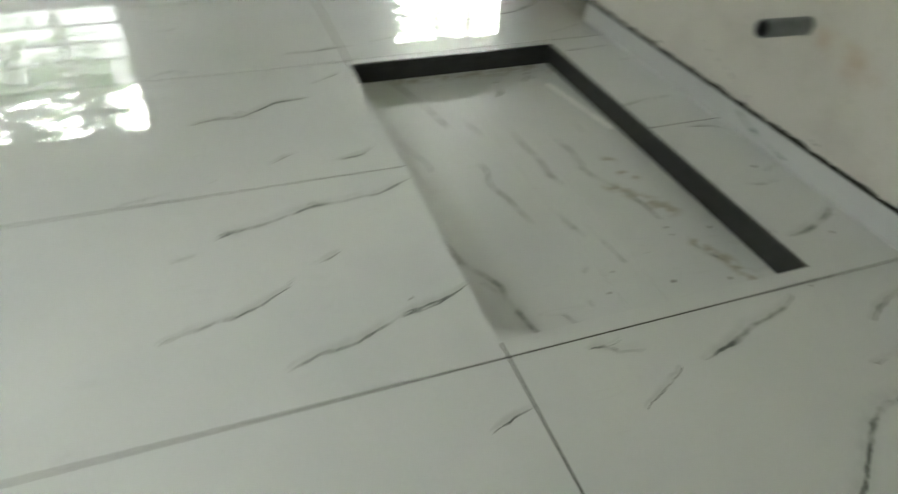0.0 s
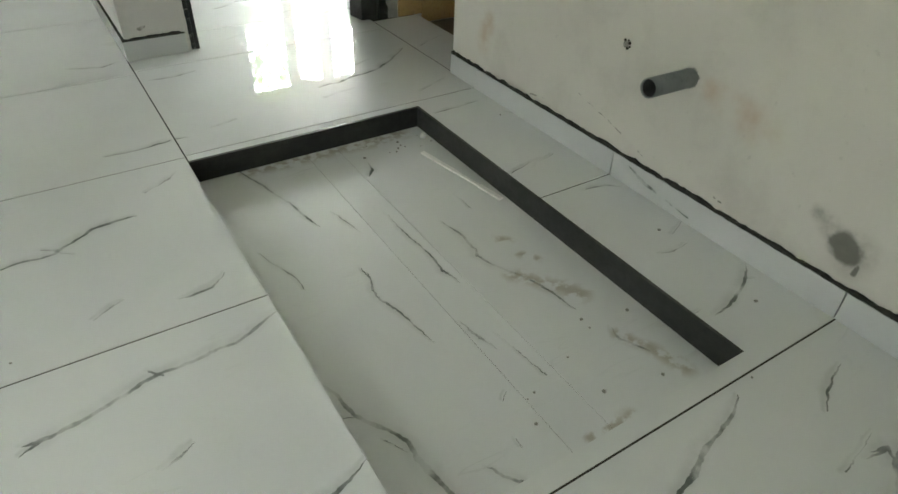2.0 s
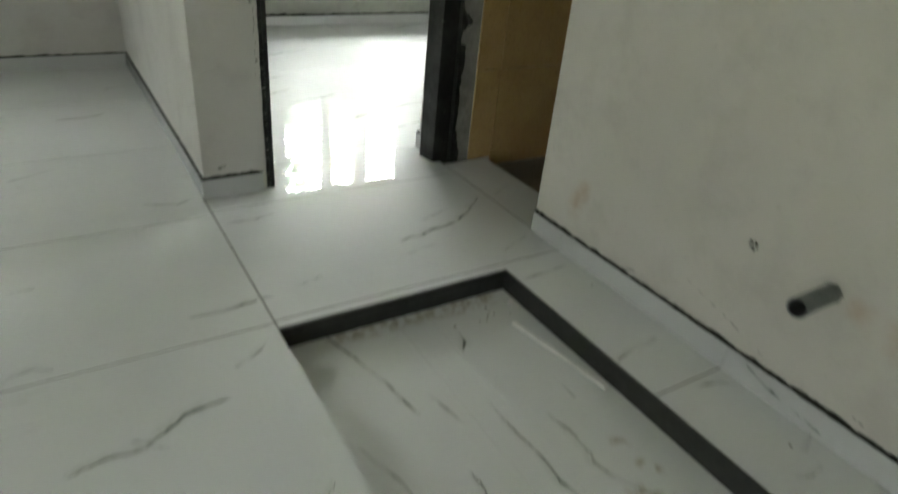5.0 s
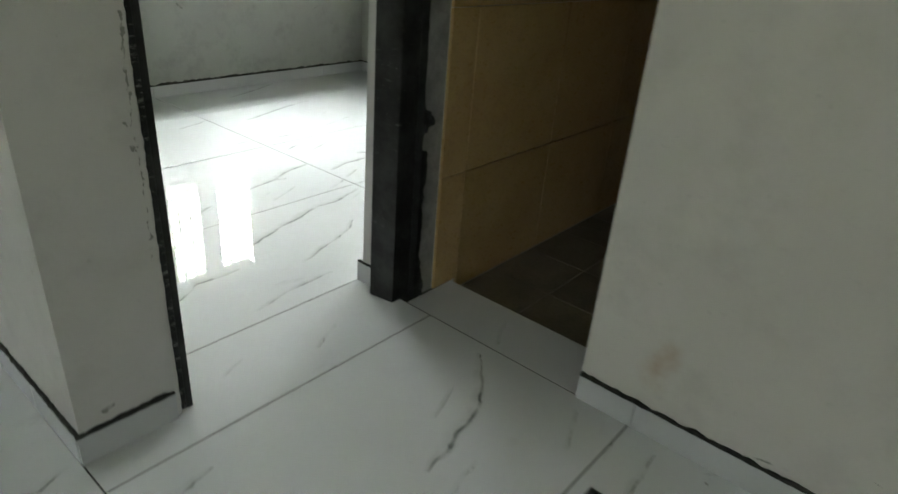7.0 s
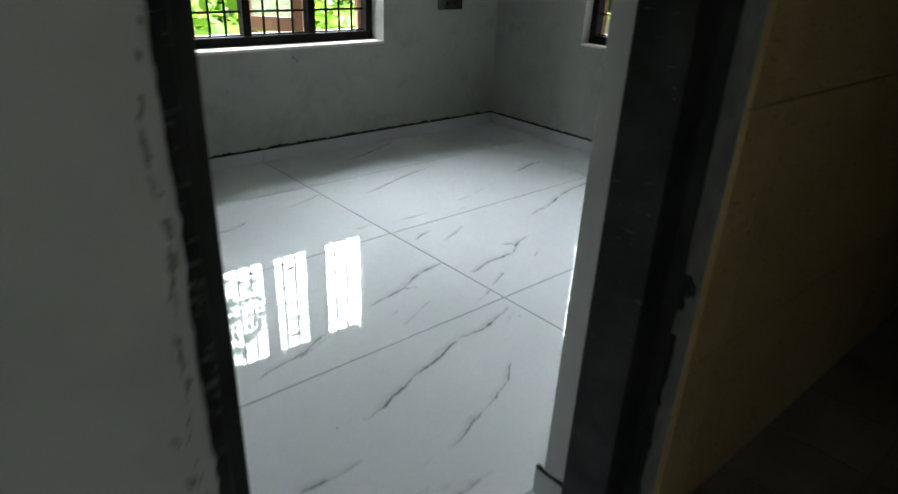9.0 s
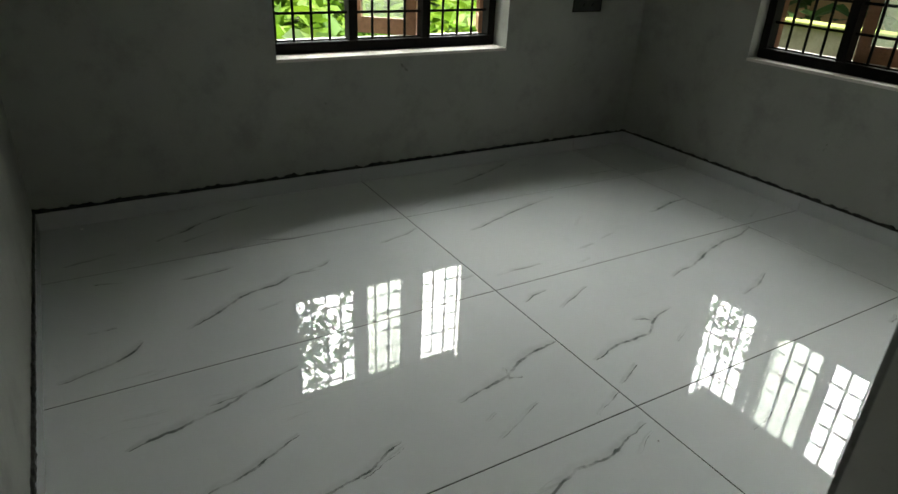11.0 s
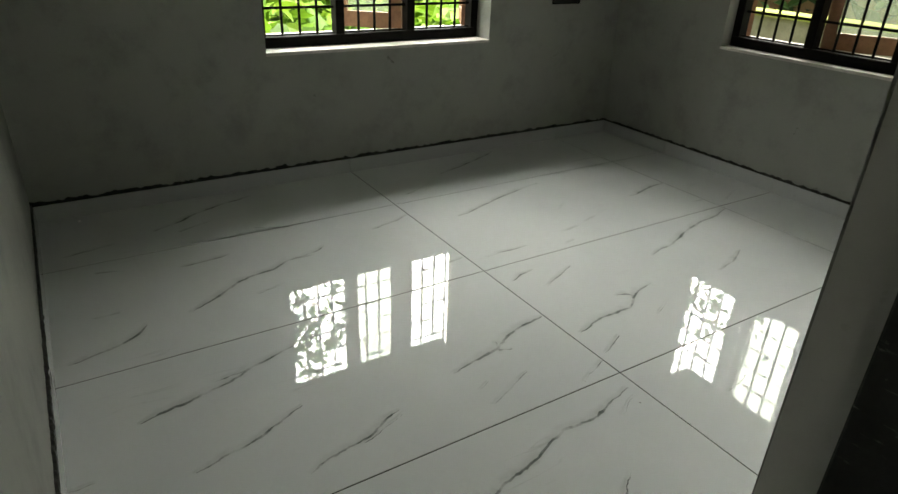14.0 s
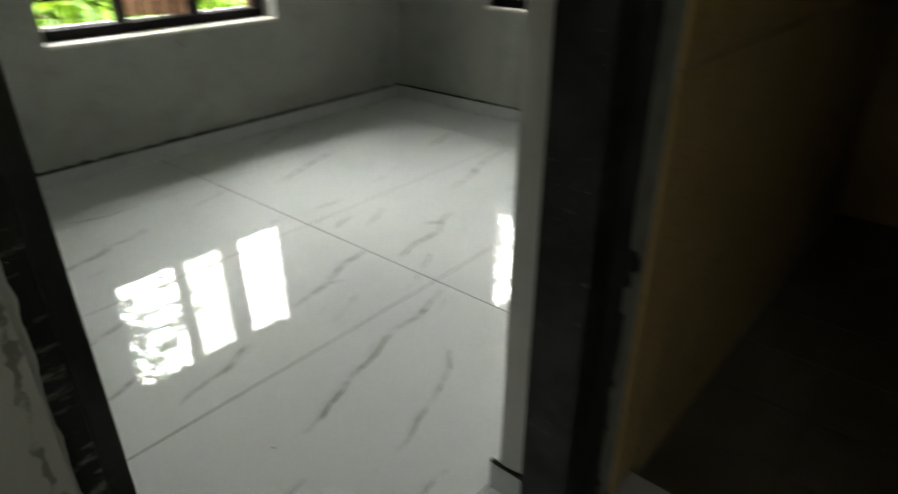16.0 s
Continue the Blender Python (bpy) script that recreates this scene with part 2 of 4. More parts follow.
def scuffed_black(name, splash=0.45, low=0.60):
    """Thick black paint with dried splashes and cross streaks of plaster."""
    m, t, b = nodes_of(name)
    p = t.nodes.new("ShaderNodeNewGeometry").outputs["Position"]
    col = mix(t, ramp(t, noise_tex(t, p, 7.0, 5.0, 0.65), 0.35, 0.7), (0.014, 0.0145, 0.014), (0.042, 0.043, 0.041))
    q = t.nodes.new("ShaderNodeMapping")
    q.inputs["Scale"].default_value = (0.55, 0.55, 2.0)
    t.links.new(p, q.inputs[0])
    streak = math_node(t, "MULTIPLY", ramp(t, noise_tex(t, q.outputs[0], 34.0, 5.0, 0.7), low, low + 0.14), ramp(t, noise_tex(t, p, 6.0, 3.0), low - 0.17, low))
    col = mix(t, math_node(t, "MULTIPLY", streak, splash), col, (0.30, 0.30, 0.27))
    col = mix(t, math_node(t, "MULTIPLY", ramp(t, noise_tex(t, p, 60.0, 4.0, 0.7), 0.69, 0.73), splash), col, (0.36, 0.35, 0.31))
    col = mix(t, math_node(t, "MULTIPLY", ramp(t, noise_tex(t, p, 9.0, 6.0, 0.7), 0.58, 0.8), splash * 0.6), col, (0.11, 0.11, 0.10))
    t.links.new(col, b.inputs["Base Color"])
    h = noise_tex(t, p, 30.0, 5.0, 0.65)
    t.links.new(math_node(t, "ADD", math_node(t, "MULTIPLY", h, 0.4), 0.3), b.inputs["Roughness"])
    b.inputs["Specular IOR Level"].default_value = 0.25
    bump(t, b, h, 0.4, 0.006)
    return m


M_FRAME = scuffed_black("scuffed_black")
M_BLACK = scuffed_black("smooth_black", 0.10)
M_SCUFF = scuffed_black("plaster_smeared_black", 0.95, 0.53)
M_STEEL = rough_mat("window_steel", (0.0055, 0.005, 0.005), (0.010, 0.009, 0.008), 0.6, 15.0, 0.15)
M_STEEL.node_tree.nodes["Principled BSDF"].inputs["Specular IOR Level"].default_value = 0.08
M_PVC = rough_mat("grey_pvc", (0.17, 0.19, 0.19), (0.21, 0.225, 0.22), 0.45, 9.0, 0.05)
M_BORE_SHADE = rough_mat("pipe_bore_shade", (0.035, 0.038, 0.038), (0.05, 0.05, 0.05), 0.8)
M_HOLLOW_SHADE = rough_mat("hollow_shade", (0.02, 0.02, 0.02), (0.03, 0.03, 0.03), 0.9)
M_TAN = rough_mat("tan_tile", (0.45, 0.31, 0.14), (0.53, 0.38, 0.18), 0.3, 3.0, 0.05)
M_BATHFLOOR = rough_mat("bath_floor", (0.19, 0.175, 0.14), (0.25, 0.23, 0.18), 0.6, 4.0, 0.2)
M_BROWN = rough_mat("brown_wood", (0.24, 0.12, 0.065), (0.33, 0.17, 0.09), 0.55, 10.0, 0.15)
M_FROST = frosted("frosted_glass")
M_WHITE = rough_mat("white_plastic", (0.9, 0.9, 0.89), (0.86, 0.86, 0.85), 0.4, 30.0, 0.05)
M_SILL = rough_mat("sill_plaster", (0.72, 0.69, 0.64), (0.62, 0.58, 0.53), 0.8, 9.0, 0.3)
M_SOIL = rough_mat("soil", (0.10, 0.085, 0.05), (0.07, 0.10, 0.03), 0.95, 2.0, 0.8)
M_CEIL = plaster("ceiling_putty", (), (0.74, 0.74, 0.71))
M_LEAF = leaf_mat("garden_leaf", (0.085, 0.19, 0.012), (0.20, 0.32, 0.022))
M_LEAF2 = leaf_mat("tree_leaf", (0.03, 0.07, 0.015), (0.06, 0.12, 0.025))
M_BARK = rough_mat("bark", (0.16, 0.12, 0.08), (0.24, 0.19, 0.13), 0.9, 8.0, 0.9)
M_BLOCK = rough_mat("yard_wall", (0.34, 0.31, 0.25), (0.24, 0.22, 0.17), 0.9, 4.0, 0.5)
M_MOSS = rough_mat("mossy_yellow", (0.36, 0.40, 0.10), (0.26, 0.30, 0.08), 0.9, 9.0, 0.4)
M_OCHRE = rough_mat("ochre_paint", (0.50, 0.34, 0.18), (0.58, 0.42, 0.24), 0.8, 3.0, 0.2)
M_HOUSE = rough_mat("house_paint", (0.62, 0.62, 0.56), (0.52, 0.52, 0.46), 0.8, 2.0, 0.2)

# printed veins of the floor tiles: width, then places along each vein
VEINS = []
PZ = -0.082                               # depth of the sunken bed


def vein(w, *pts, z=0.0):
    k = len(pts) - 1
    for i in range(k):
        VEINS.append(((*pts[i], z), (*pts[i + 1], z), w * (0.3 if i == 0 else 1.0), w * (0.3 if i == k - 1 else 1.0)))


vein(0.009, (-1.780, 1.185), (-1.701, 1.202), (-1.607, 1.198), (-1.546, 1.240))
vein(.010, (-0.479, 5.445), (-0.345, 5.507), (-0.291, 5.569), (-0.127, 5.634), (0.042, 5.678))
vein(.008, (-0.865, 5.340), (-0.769, 5.365), (-0.655, 5.386))
vein(.009, (-0.761, 5.123), (-0.659, 5.096))
vein(.009, (-0.441, 5.025), (-0.340, 5.031), (-0.232, 5.049))
vein(.011, (-0.481, 4.634), (-0.359, 4.706), (-0.269, 4.787), (-0.203, 4.804), (-0.110, 4.817), (-0.027, 4.874), (0.096, 4.872))
vein(.008, (-0.807, 4.757), (-0.714, 4.764))
vein(.011, (-0.904, 4.498), (-0.784, 4.522), (-0.682, 4.572), (-0.646, 4.623))
vein(.009, (-0.745, 4.084), (-0.684, 4.104), (-0.613, 4.115), (-0.519, 4.140), (-0.437, 4.168), (-0.403, 4.189), (-0.304, 4.219), (-0.211, 4.249))
vein(.013, (-0.511, 4.178), (-0.414, 4.186))
vein(.008, (-0.648, 3.810), (-0.548, 3.835), (-0.459, 3.855), (-0.377, 3.897), (-0.311, 3.933))
vein(.008, (-0.938, 3.906), (-0.881, 3.908))
vein(0.0072, (-0.379, 3.665), (-0.321, 3.687), (-0.247, 3.699), (-0.187, 3.711), (-0.114, 3.748), (-0.057, 3.766))
vein(.008, (-0.054, 5.263), (0.064, 5.212), (0.221, 5.226))
vein(.007, (-0.013, 4.874), (0.119, 4.896), (0.158, 4.927))
vein(.008, (0.443, 4.995), (0.588, 5.028), (0.677, 5.073))
vein(.009, (0.912, 4.931), (1.049, 4.977), (1.200, 5.032), (1.402, 5.094), (1.574, 5.126))
vein(.010, (1.145, 5.522), (1.302, 5.576), (1.538, 5.670), (1.682, 5.748))
vein(.009, (0.804, 5.322), (0.949, 5.384))
vein(.008, (0.558, 4.521), (0.602, 4.520), (0.672, 4.534))
vein(.007, (0.764, 4.480), (0.840, 4.499), (0.999, 4.490))
vein(.008, (0.745, 4.248), (0.799, 4.281), (0.884, 4.290))
vein(.010, (0.181, 3.836), (0.315, 3.865), (0.400, 3.884), (0.471, 3.933), (0.538, 3.954), (0.613, 3.964), (0.671, 3.975))
vein(.009, (0.411, 3.919), (0.398, 3.869), (0.444, 3.856))
vein(0.0058, (0.211, 3.648), (0.310, 3.679), (0.401, 3.725))
vein(0.0043, (0.220, 3.731), (0.262, 3.745))
vein(.010, (0.729, 3.814), (0.863, 3.854), (0.947, 3.848), (1.015, 3.855), (1.093, 3.903), (1.158, 3.936), (1.257, 3.951))
vein(.008, (1.048, 3.949), (1.091, 3.940), (1.108, 3.912))
vein(0.0058, (0.718, 3.677), (0.780, 3.700), (0.840, 3.733))
vein(0.0043, (0.543, 3.595), (0.643, 3.637), (0.701, 3.658))
vein(.006, (0.840, 4.150), (0.975, 4.202), (1.054, 4.238))
vein(.010, (1.468, 4.137), (1.647, 4.178), (1.806, 4.231), (1.977, 4.287), (2.151, 4.301), (2.332, 4.371))
vein(.014, (1.942, 4.721), (2.054, 4.742), (2.162, 4.778), (2.268, 4.787))
vein(.008, (1.259, 4.528), (1.370, 4.549))
vein(.008, (1.171, 4.421), (1.254, 4.435))
vein(.008, (1.452, 4.577), (1.562, 4.612))
vein(.009, (2.045, 5.340), (2.289, 5.333))
vein(.010, (2.764, 5.118), (2.970, 5.076))
vein(.008, (1.627, 3.881), (1.788, 3.931), (1.885, 3.965))
vein(0.0065, (0.923, 3.317), (0.989, 3.324), (1.051, 3.339))
vein(0.0079, (-0.215, 3.280), (-0.111, 3.304), (0.041, 3.366), (0.116, 3.388), (0.187, 3.402), (0.328, 3.449), (0.376, 3.443), (0.490, 3.447), (0.645, 3.499))
vein(0.0058, (-0.087, 3.022), (0.034, 3.066), (0.188, 3.110), (0.280, 3.153), (0.376, 3.223))
vein(0.0086, (-0.646, 3.061), (-0.542, 3.109), (-0.498, 3.140), (-0.402, 3.136), (-0.315, 3.143))
vein(0.0058, (-0.437, 2.833), (-0.317, 2.864), (-0.183, 2.872), (-0.050, 2.881))
vein(.008, (-1.404, 1.684), (-1.307, 1.683), (-1.261, 1.683), (-1.190, 1.701), (-1.133, 1.697))
vein(.006, (-1.343, 1.395), (-1.262, 1.441), (-1.228, 1.468))
vein(.010, (-1.638, 1.234), (-1.596, 1.209), (-1.556, 1.234), (-1.513, 1.269), (-1.450, 1.281), (-1.388, 1.277))
vein(.007, (-1.597, 1.201), (-1.561, 1.173))
vein(.007, (-1.375, 0.852), (-1.325, 0.851), (-1.286, 0.857), (-1.243, 0.893))
vein(.006, (-1.566, 0.876), (-1.519, 0.910), (-1.489, 0.921))
vein(.009, (-1.744, 0.548), (-1.707, 0.566), (-1.663, 0.573), (-1.617, 0.581), (-1.567, 0.597), (-1.515, 0.615), (-1.475, 0.623), (-1.445, 0.620), (-1.399, 0.621), (-1.356, 0.629), (-1.300, 0.632), (-1.213, 0.669), (-1.175, 0.686))
vein(.014, (-1.489, 0.640), (-1.463, 0.613))
vein(.012, (-1.741, 0.569), (-1.696, 0.568), (-1.657, 0.575))
vein(.006, (-1.521, 0.381), (-1.484, 0.392), (-1.454, 0.413))
vein(.005, (-1.603, 0.320), (-1.583, 0.335))
vein(.007, (-1.367, 0.145), (-1.326, 0.156), (-1.284, 0.168), (-1.242, 0.175), (-1.177, 0.197))
vein(.006, (-1.044, 1.727), (-0.952, 1.751))
vein(.007, (-0.150, 0.728), (-0.066, 0.719), (-0.022, 0.686))
vein(.005, (-0.179, 0.371), (-0.144, 0.357), (-0.081, 0.367))
vein(.008, (-0.010, 0.214), (-0.063, 0.177), (-0.126, 0.143), (-0.182, 0.128), (-0.257, 0.116))
vein(.006, (-0.067, 0.173), (-0.038, 0.161))
vein(.005, (-0.301, 0.149), (-0.267, 0.149))
vein(.008, (-0.764, -0.182), (-0.714, -0.167), (-0.672, -0.162), (-0.634, -0.153), (-0.593, -0.126), (-0.539, -0.121), (-0.479, -0.106), (-0.419, -0.074))
vein(.007, (-0.286, -0.201), (-0.232, -0.173), (-0.132, -0.136))
vein(.010, (-0.525, -0.420), (-0.492, -0.402), (-0.436, -0.400), (-0.372, -0.402), (-0.321, -0.376), (-0.286, -0.355), (-0.242, -0.347), (-0.170, -0.327), (-0.095, -0.315))
vein(.008, (-0.327, -0.319), (-0.283, -0.321), (-0.267, -0.325), (-0.281, -0.353))
vein(.005, (-0.232, -0.418), (-0.118, -0.361))
vein(.009, (-0.995, -0.080), (-0.959, -0.082), (-0.930, -0.109), (-0.888, -0.115), (-0.875, -0.115))
vein(.006, (-0.851, -0.202), (-0.825, -0.187))
vein(.007, (-0.024, 1.317), (0.022, 1.264))
vein(.006, (-0.194, 0.921), (-0.078, 0.966))
vein(.006, (-0.277, 1.430), (-0.192, 1.438), (-0.057, 1.450))
vein(.006, (-0.177, 1.545), (-0.012, 1.578))
vein(.010, (-0.565, 1.873), (-0.452, 1.888), (-0.399, 1.909), (-0.256, 1.935), (-0.149, 2.010), (-0.046, 2.096))
vein(.010, (-0.503, 1.868), (-0.441, 1.884))
vein(.007, (-1.021, 1.732), (-0.937, 1.756))
vein(.007, (-0.221, 1.642), (-0.051, 1.715))
vein(.008, (-1.412, 2.540), (-1.287, 2.497), (-1.212, 2.527))
vein(.008, (-1.139, 2.259), (-1.050, 2.250), (-0.946, 2.280))
vein(.010, (-1.881, 2.035), (-1.814, 2.048))
vein(.010, (-1.888, 1.606), (-1.830, 1.618), (-1.791, 1.586))
vein(.010, (-1.647, 3.694), (-1.514, 3.702), (-1.429, 3.726))
vein(.010, (-0.737, -0.567), (-0.664, -0.526), (-0.595, -0.477), (-0.539, -0.426), (-0.470, -0.395), (-0.390, -0.403), (-0.330, -0.383), (-0.280, -0.348), (-0.180, -0.328))
vein(.008, (-0.303, -0.310), (-0.263, -0.323), (-0.286, -0.355))
vein(.007, (-1.632, 0.061), (-1.574, 0.079), (-1.516, 0.086), (-1.450, 0.107), (-1.376, 0.135), (-1.302, 0.152), (-1.196, 0.190))
vein(.006, (-1.891, 0.212), (-1.815, 0.237), (-1.733, 0.252), (-1.651, 0.288), (-1.598, 0.315))
vein(.007, (-0.730, -0.167), (-0.681, -0.157), (-0.608, -0.138), (-0.531, -0.117))
vein(.005, (-0.961, -0.254), (-0.895, -0.221), (-0.830, -0.191))
vein(.005, (-1.284, -0.206), (-1.221, -0.189), (-1.178, -0.184))
vein(.007, (-1.035, 1.561), (-0.990, 1.406), (-0.947, 1.261), (-0.924, 1.152), (-0.911, 1.072), z=PZ)
vein(.009, (-0.933, 1.177), (-0.919, 1.106), z=PZ)
vein(.005, (-1.116, 1.030), (-1.093, 0.954), (-1.071, 0.880), (-1.064, 0.818), z=PZ)
vein(.010, (-1.168, 0.501), (-1.143, 0.442), (-1.128, 0.367), (-1.110, 0.329), (-1.077, 0.279), (-1.067, 0.244), (-1.065, 0.196), (-1.056, 0.138), (-1.048, 0.081), (-1.036, 0.033), z=PZ)
vein(.007, (-1.168, 0.377), (-1.130, 0.362), z=PZ)
vein(.005, (-1.107, 0.279), (-1.079, 0.224), z=PZ)
vein(.006, (-0.894, 0.831), (-0.895, 0.757), (-0.903, 0.675), (-0.883, 0.581), (-0.862, 0.466), z=PZ)
vein(.009, (-0.890, 0.795), (-0.895, 0.744), z=PZ)
vein(.006, (-0.846, 1.124), (-0.832, 1.050), (-0.816, 0.980), z=PZ)
vein(.005, (-0.702, 1.038), (-0.692, 0.905), (-0.683, 0.781), (-0.697, 0.694), (-0.682, 0.624), z=PZ)
vein(.008, (-0.683, 0.797), (-0.697, 0.678), z=PZ)
vein(.008, (-0.572, 0.905), (-0.558, 0.824), (-0.553, 0.734), (-0.568, 0.704), (-0.555, 0.654), (-0.519, 0.584), (-0.493, 0.506), (-0.481, 0.440), (-0.470, 0.376), z=PZ)
vein(.007, (-0.768, 0.496), (-0.763, 0.448), (-0.753, 0.422), (-0.742, 0.370), z=PZ)
vein(.009, (-0.768, 0.482), (-0.758, 0.440), z=PZ)
vein(.008, (-0.440, 0.275), (-0.448, 0.233), (-0.436, 0.200), (-0.421, 0.160), z=PZ)
vein(.008, (-0.948, 0.101), (-0.937, 0.072), (-0.908, 0.036), (-0.888, 0.009), z=PZ)
vein(.006, (-0.801, 0.242), (-0.823, 0.224), z=PZ)
vein(.012, (-0.608, 1.358), (-0.617, 1.296), (-0.649, 1.257), z=PZ)
vein(.006, (-0.856, 0.134), (-0.860, 0.108), z=PZ)


def veins_in(x0, x1, y0, y1, z=0.0):
    return [v for v in VEINS if abs(v[0][2] - z) < 0.02 and x0 <= (v[0][0] + v[1][0]) / 2 < x1 and y0 <= (v[0][1] + v[1][1]) / 2 < y1]


# ---- mesh helpers ----
def box(bm, x0, x1, y0, y1, z0, z1, bevel=0.0):
    r = bmesh.ops.create_cube(bm, size=1.0, matrix=Matrix.Translation(((x0 + x1) / 2, (y0 + y1) / 2, (z0 + z1) / 2)) @ Matrix.Diagonal((x1 - x0, y1 - y0, z1 - z0, 1)))
    if bevel:
        es = list({e for v in r["verts"] for e in v.link_edges})
        bmesh.ops.bevel(bm, geom=es, offset=bevel, segments=2, affect="EDGES", profile=0.6)
    return bm


def boxes(*rows, bevel=0.0):
    bm = bmesh.new()
    for r in rows:
        box(bm, *r, bevel=bevel)
    return bm


def rod(bm, a, b, r, n=8, cap=True):
    a, b = Vector(a), Vector(b)
    d = b - a
    m = Matrix.Translation((a + b) / 2) @ d.to_track_quat("Z", "Y").to_matrix().to_4x4()
    bmesh.ops.create_cone(bm, cap_ends=cap, segments=n, radius1=r, radius2=r, depth=d.length, matrix=m)
    return bm


def prism(pts, z0, z1):
    """A flat plate with the given outline."""
    bm = bmesh.new()
    lo = [bm.verts.new((x, y, z0)) for x, y in pts]
    hi = [bm.verts.new((x, y, z1)) for x, y in pts]
    bm.faces.new(hi)
    bm.faces.new(lo[::-1])
    for i in range(len(pts)):
        j = (i + 1) % len(pts)
        bm.faces.new((lo[i], lo[j], hi[j], hi[i]))
    bmesh.ops.recalc_face_normals(bm, faces=bm.faces)
    return bm


def ragged(length, height, depth, step=0.02, seed=0, rag=0.5):
    """A bead of rough cement along +x, its back on y = 0, with an uneven upper edge."""
    bm = bmesh.new()
    n = max(2, int(length / step))
    rows = []
    for i in range(n + 1):
        x = length * i / n
        k = noise.noise((x * 23.0, seed * 7.3, 0.0)) + 0.7 * noise.noise((x * 61.0, seed * 3.1, 5.0))
        h = max(0.002, height * (1.0 + rag * k))
        d = depth * (1.0 + 0.4 * noise.noise((x * 37.0, seed * 1.7, 9.0)))
        rows.append([bm.verts.new(c) for c in ((x, 0, 0), (x, -d, 0), (x, -d * 0.8, h * 0.8), (x, 0, h))])
    for a, b in zip(rows, rows[1:]):
        for i in range(3):
            bm.faces.new((a[i], b[i], b[i + 1], a[i + 1]))
    bm.faces.new(rows[0][::-1])
    bm.faces.new(rows[-1])
    bmesh.ops.recalc_face_normals(bm, faces=bm.faces)
    return bm


def rough_plate(x0, z0, z1, width, y0, y1, seed, step=0.012):
    """An upright plate from x0 to the width that a function gives at each height, its hall face slightly uneven."""
    bm = bmesh.new()
    n = int((z1 - z0) / step)
    rows = []
    for i in range(n + 1):
        z = z0 + (z1 - z0) * i / n
        d = 0.0012 * noise.noise((z * 25.0, seed * 2.3, 1.0))
        x1 = width(z)
        rows.append([bm.verts.new(c) for c in ((x0, y1, z), (x0, y0 + d, z), ((x0 + x1) / 2, y0 - d, z), (x1 - 0.002, y0 + 0.001, z), (x1, y1, z))])
    for a, b in zip(rows, rows[1:]):
        for i in range(5):
            j = (i + 1) % 5
            bm.faces.new((a[i], a[j], b[j], b[i]))
    bm.faces.new(rows[0][::-1])
    bm.faces.new(rows[-1])
    bmesh.ops.recalc_face_normals(bm, faces=bm.faces)
    return bm


def blob(bm, c, r, seed, squash=1.0, sub=2):
    out = bmesh.ops.create_icosphere(bm, subdivisions=sub, radius=1.0)
    for v in out["verts"]:
        k = 1.0 + 0.45 * noise.noise(v.co * 1.6 + Vector((seed * 3.7, seed, 0)))
        v.co = Vector(c) + Vector((v.co.x * r, v.co.y * r, v.co.z * r * squash)) * k
    return bm


def smooth(ob):
    for p in ob.data.polygons:
        p.use_smooth = True
    return ob


def mesh_of(name, bm, material):
    me = bpy.data.meshes.new(name)
    bm.to_mesh(me)
    bm.free()
    me.materials.append(material)
    return me


def thing(name, bm, material, label, category, kind="", group=""):
    return tagged(new(name, mesh_of(name, bm, material)), label, category, group, kind)


def root(name, m, label, category, kind="", group=""):
    ob = new(name)
    ob.matrix_world = m
    return tagged(ob, label, category, group, kind)


def part(name, bm, material, parent, label="", m=None):
    ob = new(name, mesh_of(name, bm, material) if isinstance(bm, bmesh.types.BMesh) else bm)
    ob.parent = parent
    if m is not None:
        ob.matrix_basis = m
    return tagged(ob, label)


# ---- plan ----
HX0, HY0, HY1 = -4.4, -3.2, 4.70          # hall: west face, south face, end wall
WX = 0.008                                # hall east wall face
WEND = 1.749                               # its free end
DY0, DY1 = 2.52, 2.767                    # door wall, hall face and bedroom face
STUB = -1.168                             # hall face of the bedroom's west wall
BX0, BX1, BY1 = -0.958, 2.745, 5.795      # bedroom: west, east and far faces
CEIL = 2.95
PX0, PX1, PY0, PY1 = -1.180, -0.305, 0.0, 1.515   # sunken bed in the floor
BATH_X1, BATH_Y0, BATH_Z = 2.6, 0.5, -0.05
LOW = -0.25

# ---- walls ----
MARKS_E = [((WX, 0.82, 0.168), (WX, 0.66, 0.12), 0.005, 0.003),
           ((WX, 0.97, 0.205), (WX, 0.84, 0.172), 0.002, 0.003), ((WX, 1.22, 0.106), (WX, 1.11, 0.125), 0.006, 0.003), ((WX, -0.25, 0.315), (WX, -0.28, 0.305), 0.008, 0.004), ((WX, 0.37, 0.12), (WX, 0.35, 0.115), 0.005, 0.005)]
BROWN_E = [((WX, -0.33, 0.2), (WX, -0.42, 0.15), 0.12, 0.16), ((WX, 1.53, 0.2), (WX, 1.5, 0.3), 0.07, 0.05), ((WX, 0.02, 0.56), (WX, -0.02, 0.66), 0.03, 0.02),
           ((WX, -0.12, 0.6), (WX, -0.13, 0.76), 0.03, 0.02), ((WX, 0.48, 0.4), (WX, 0.3, 0.36), 0.05, 0.08)]
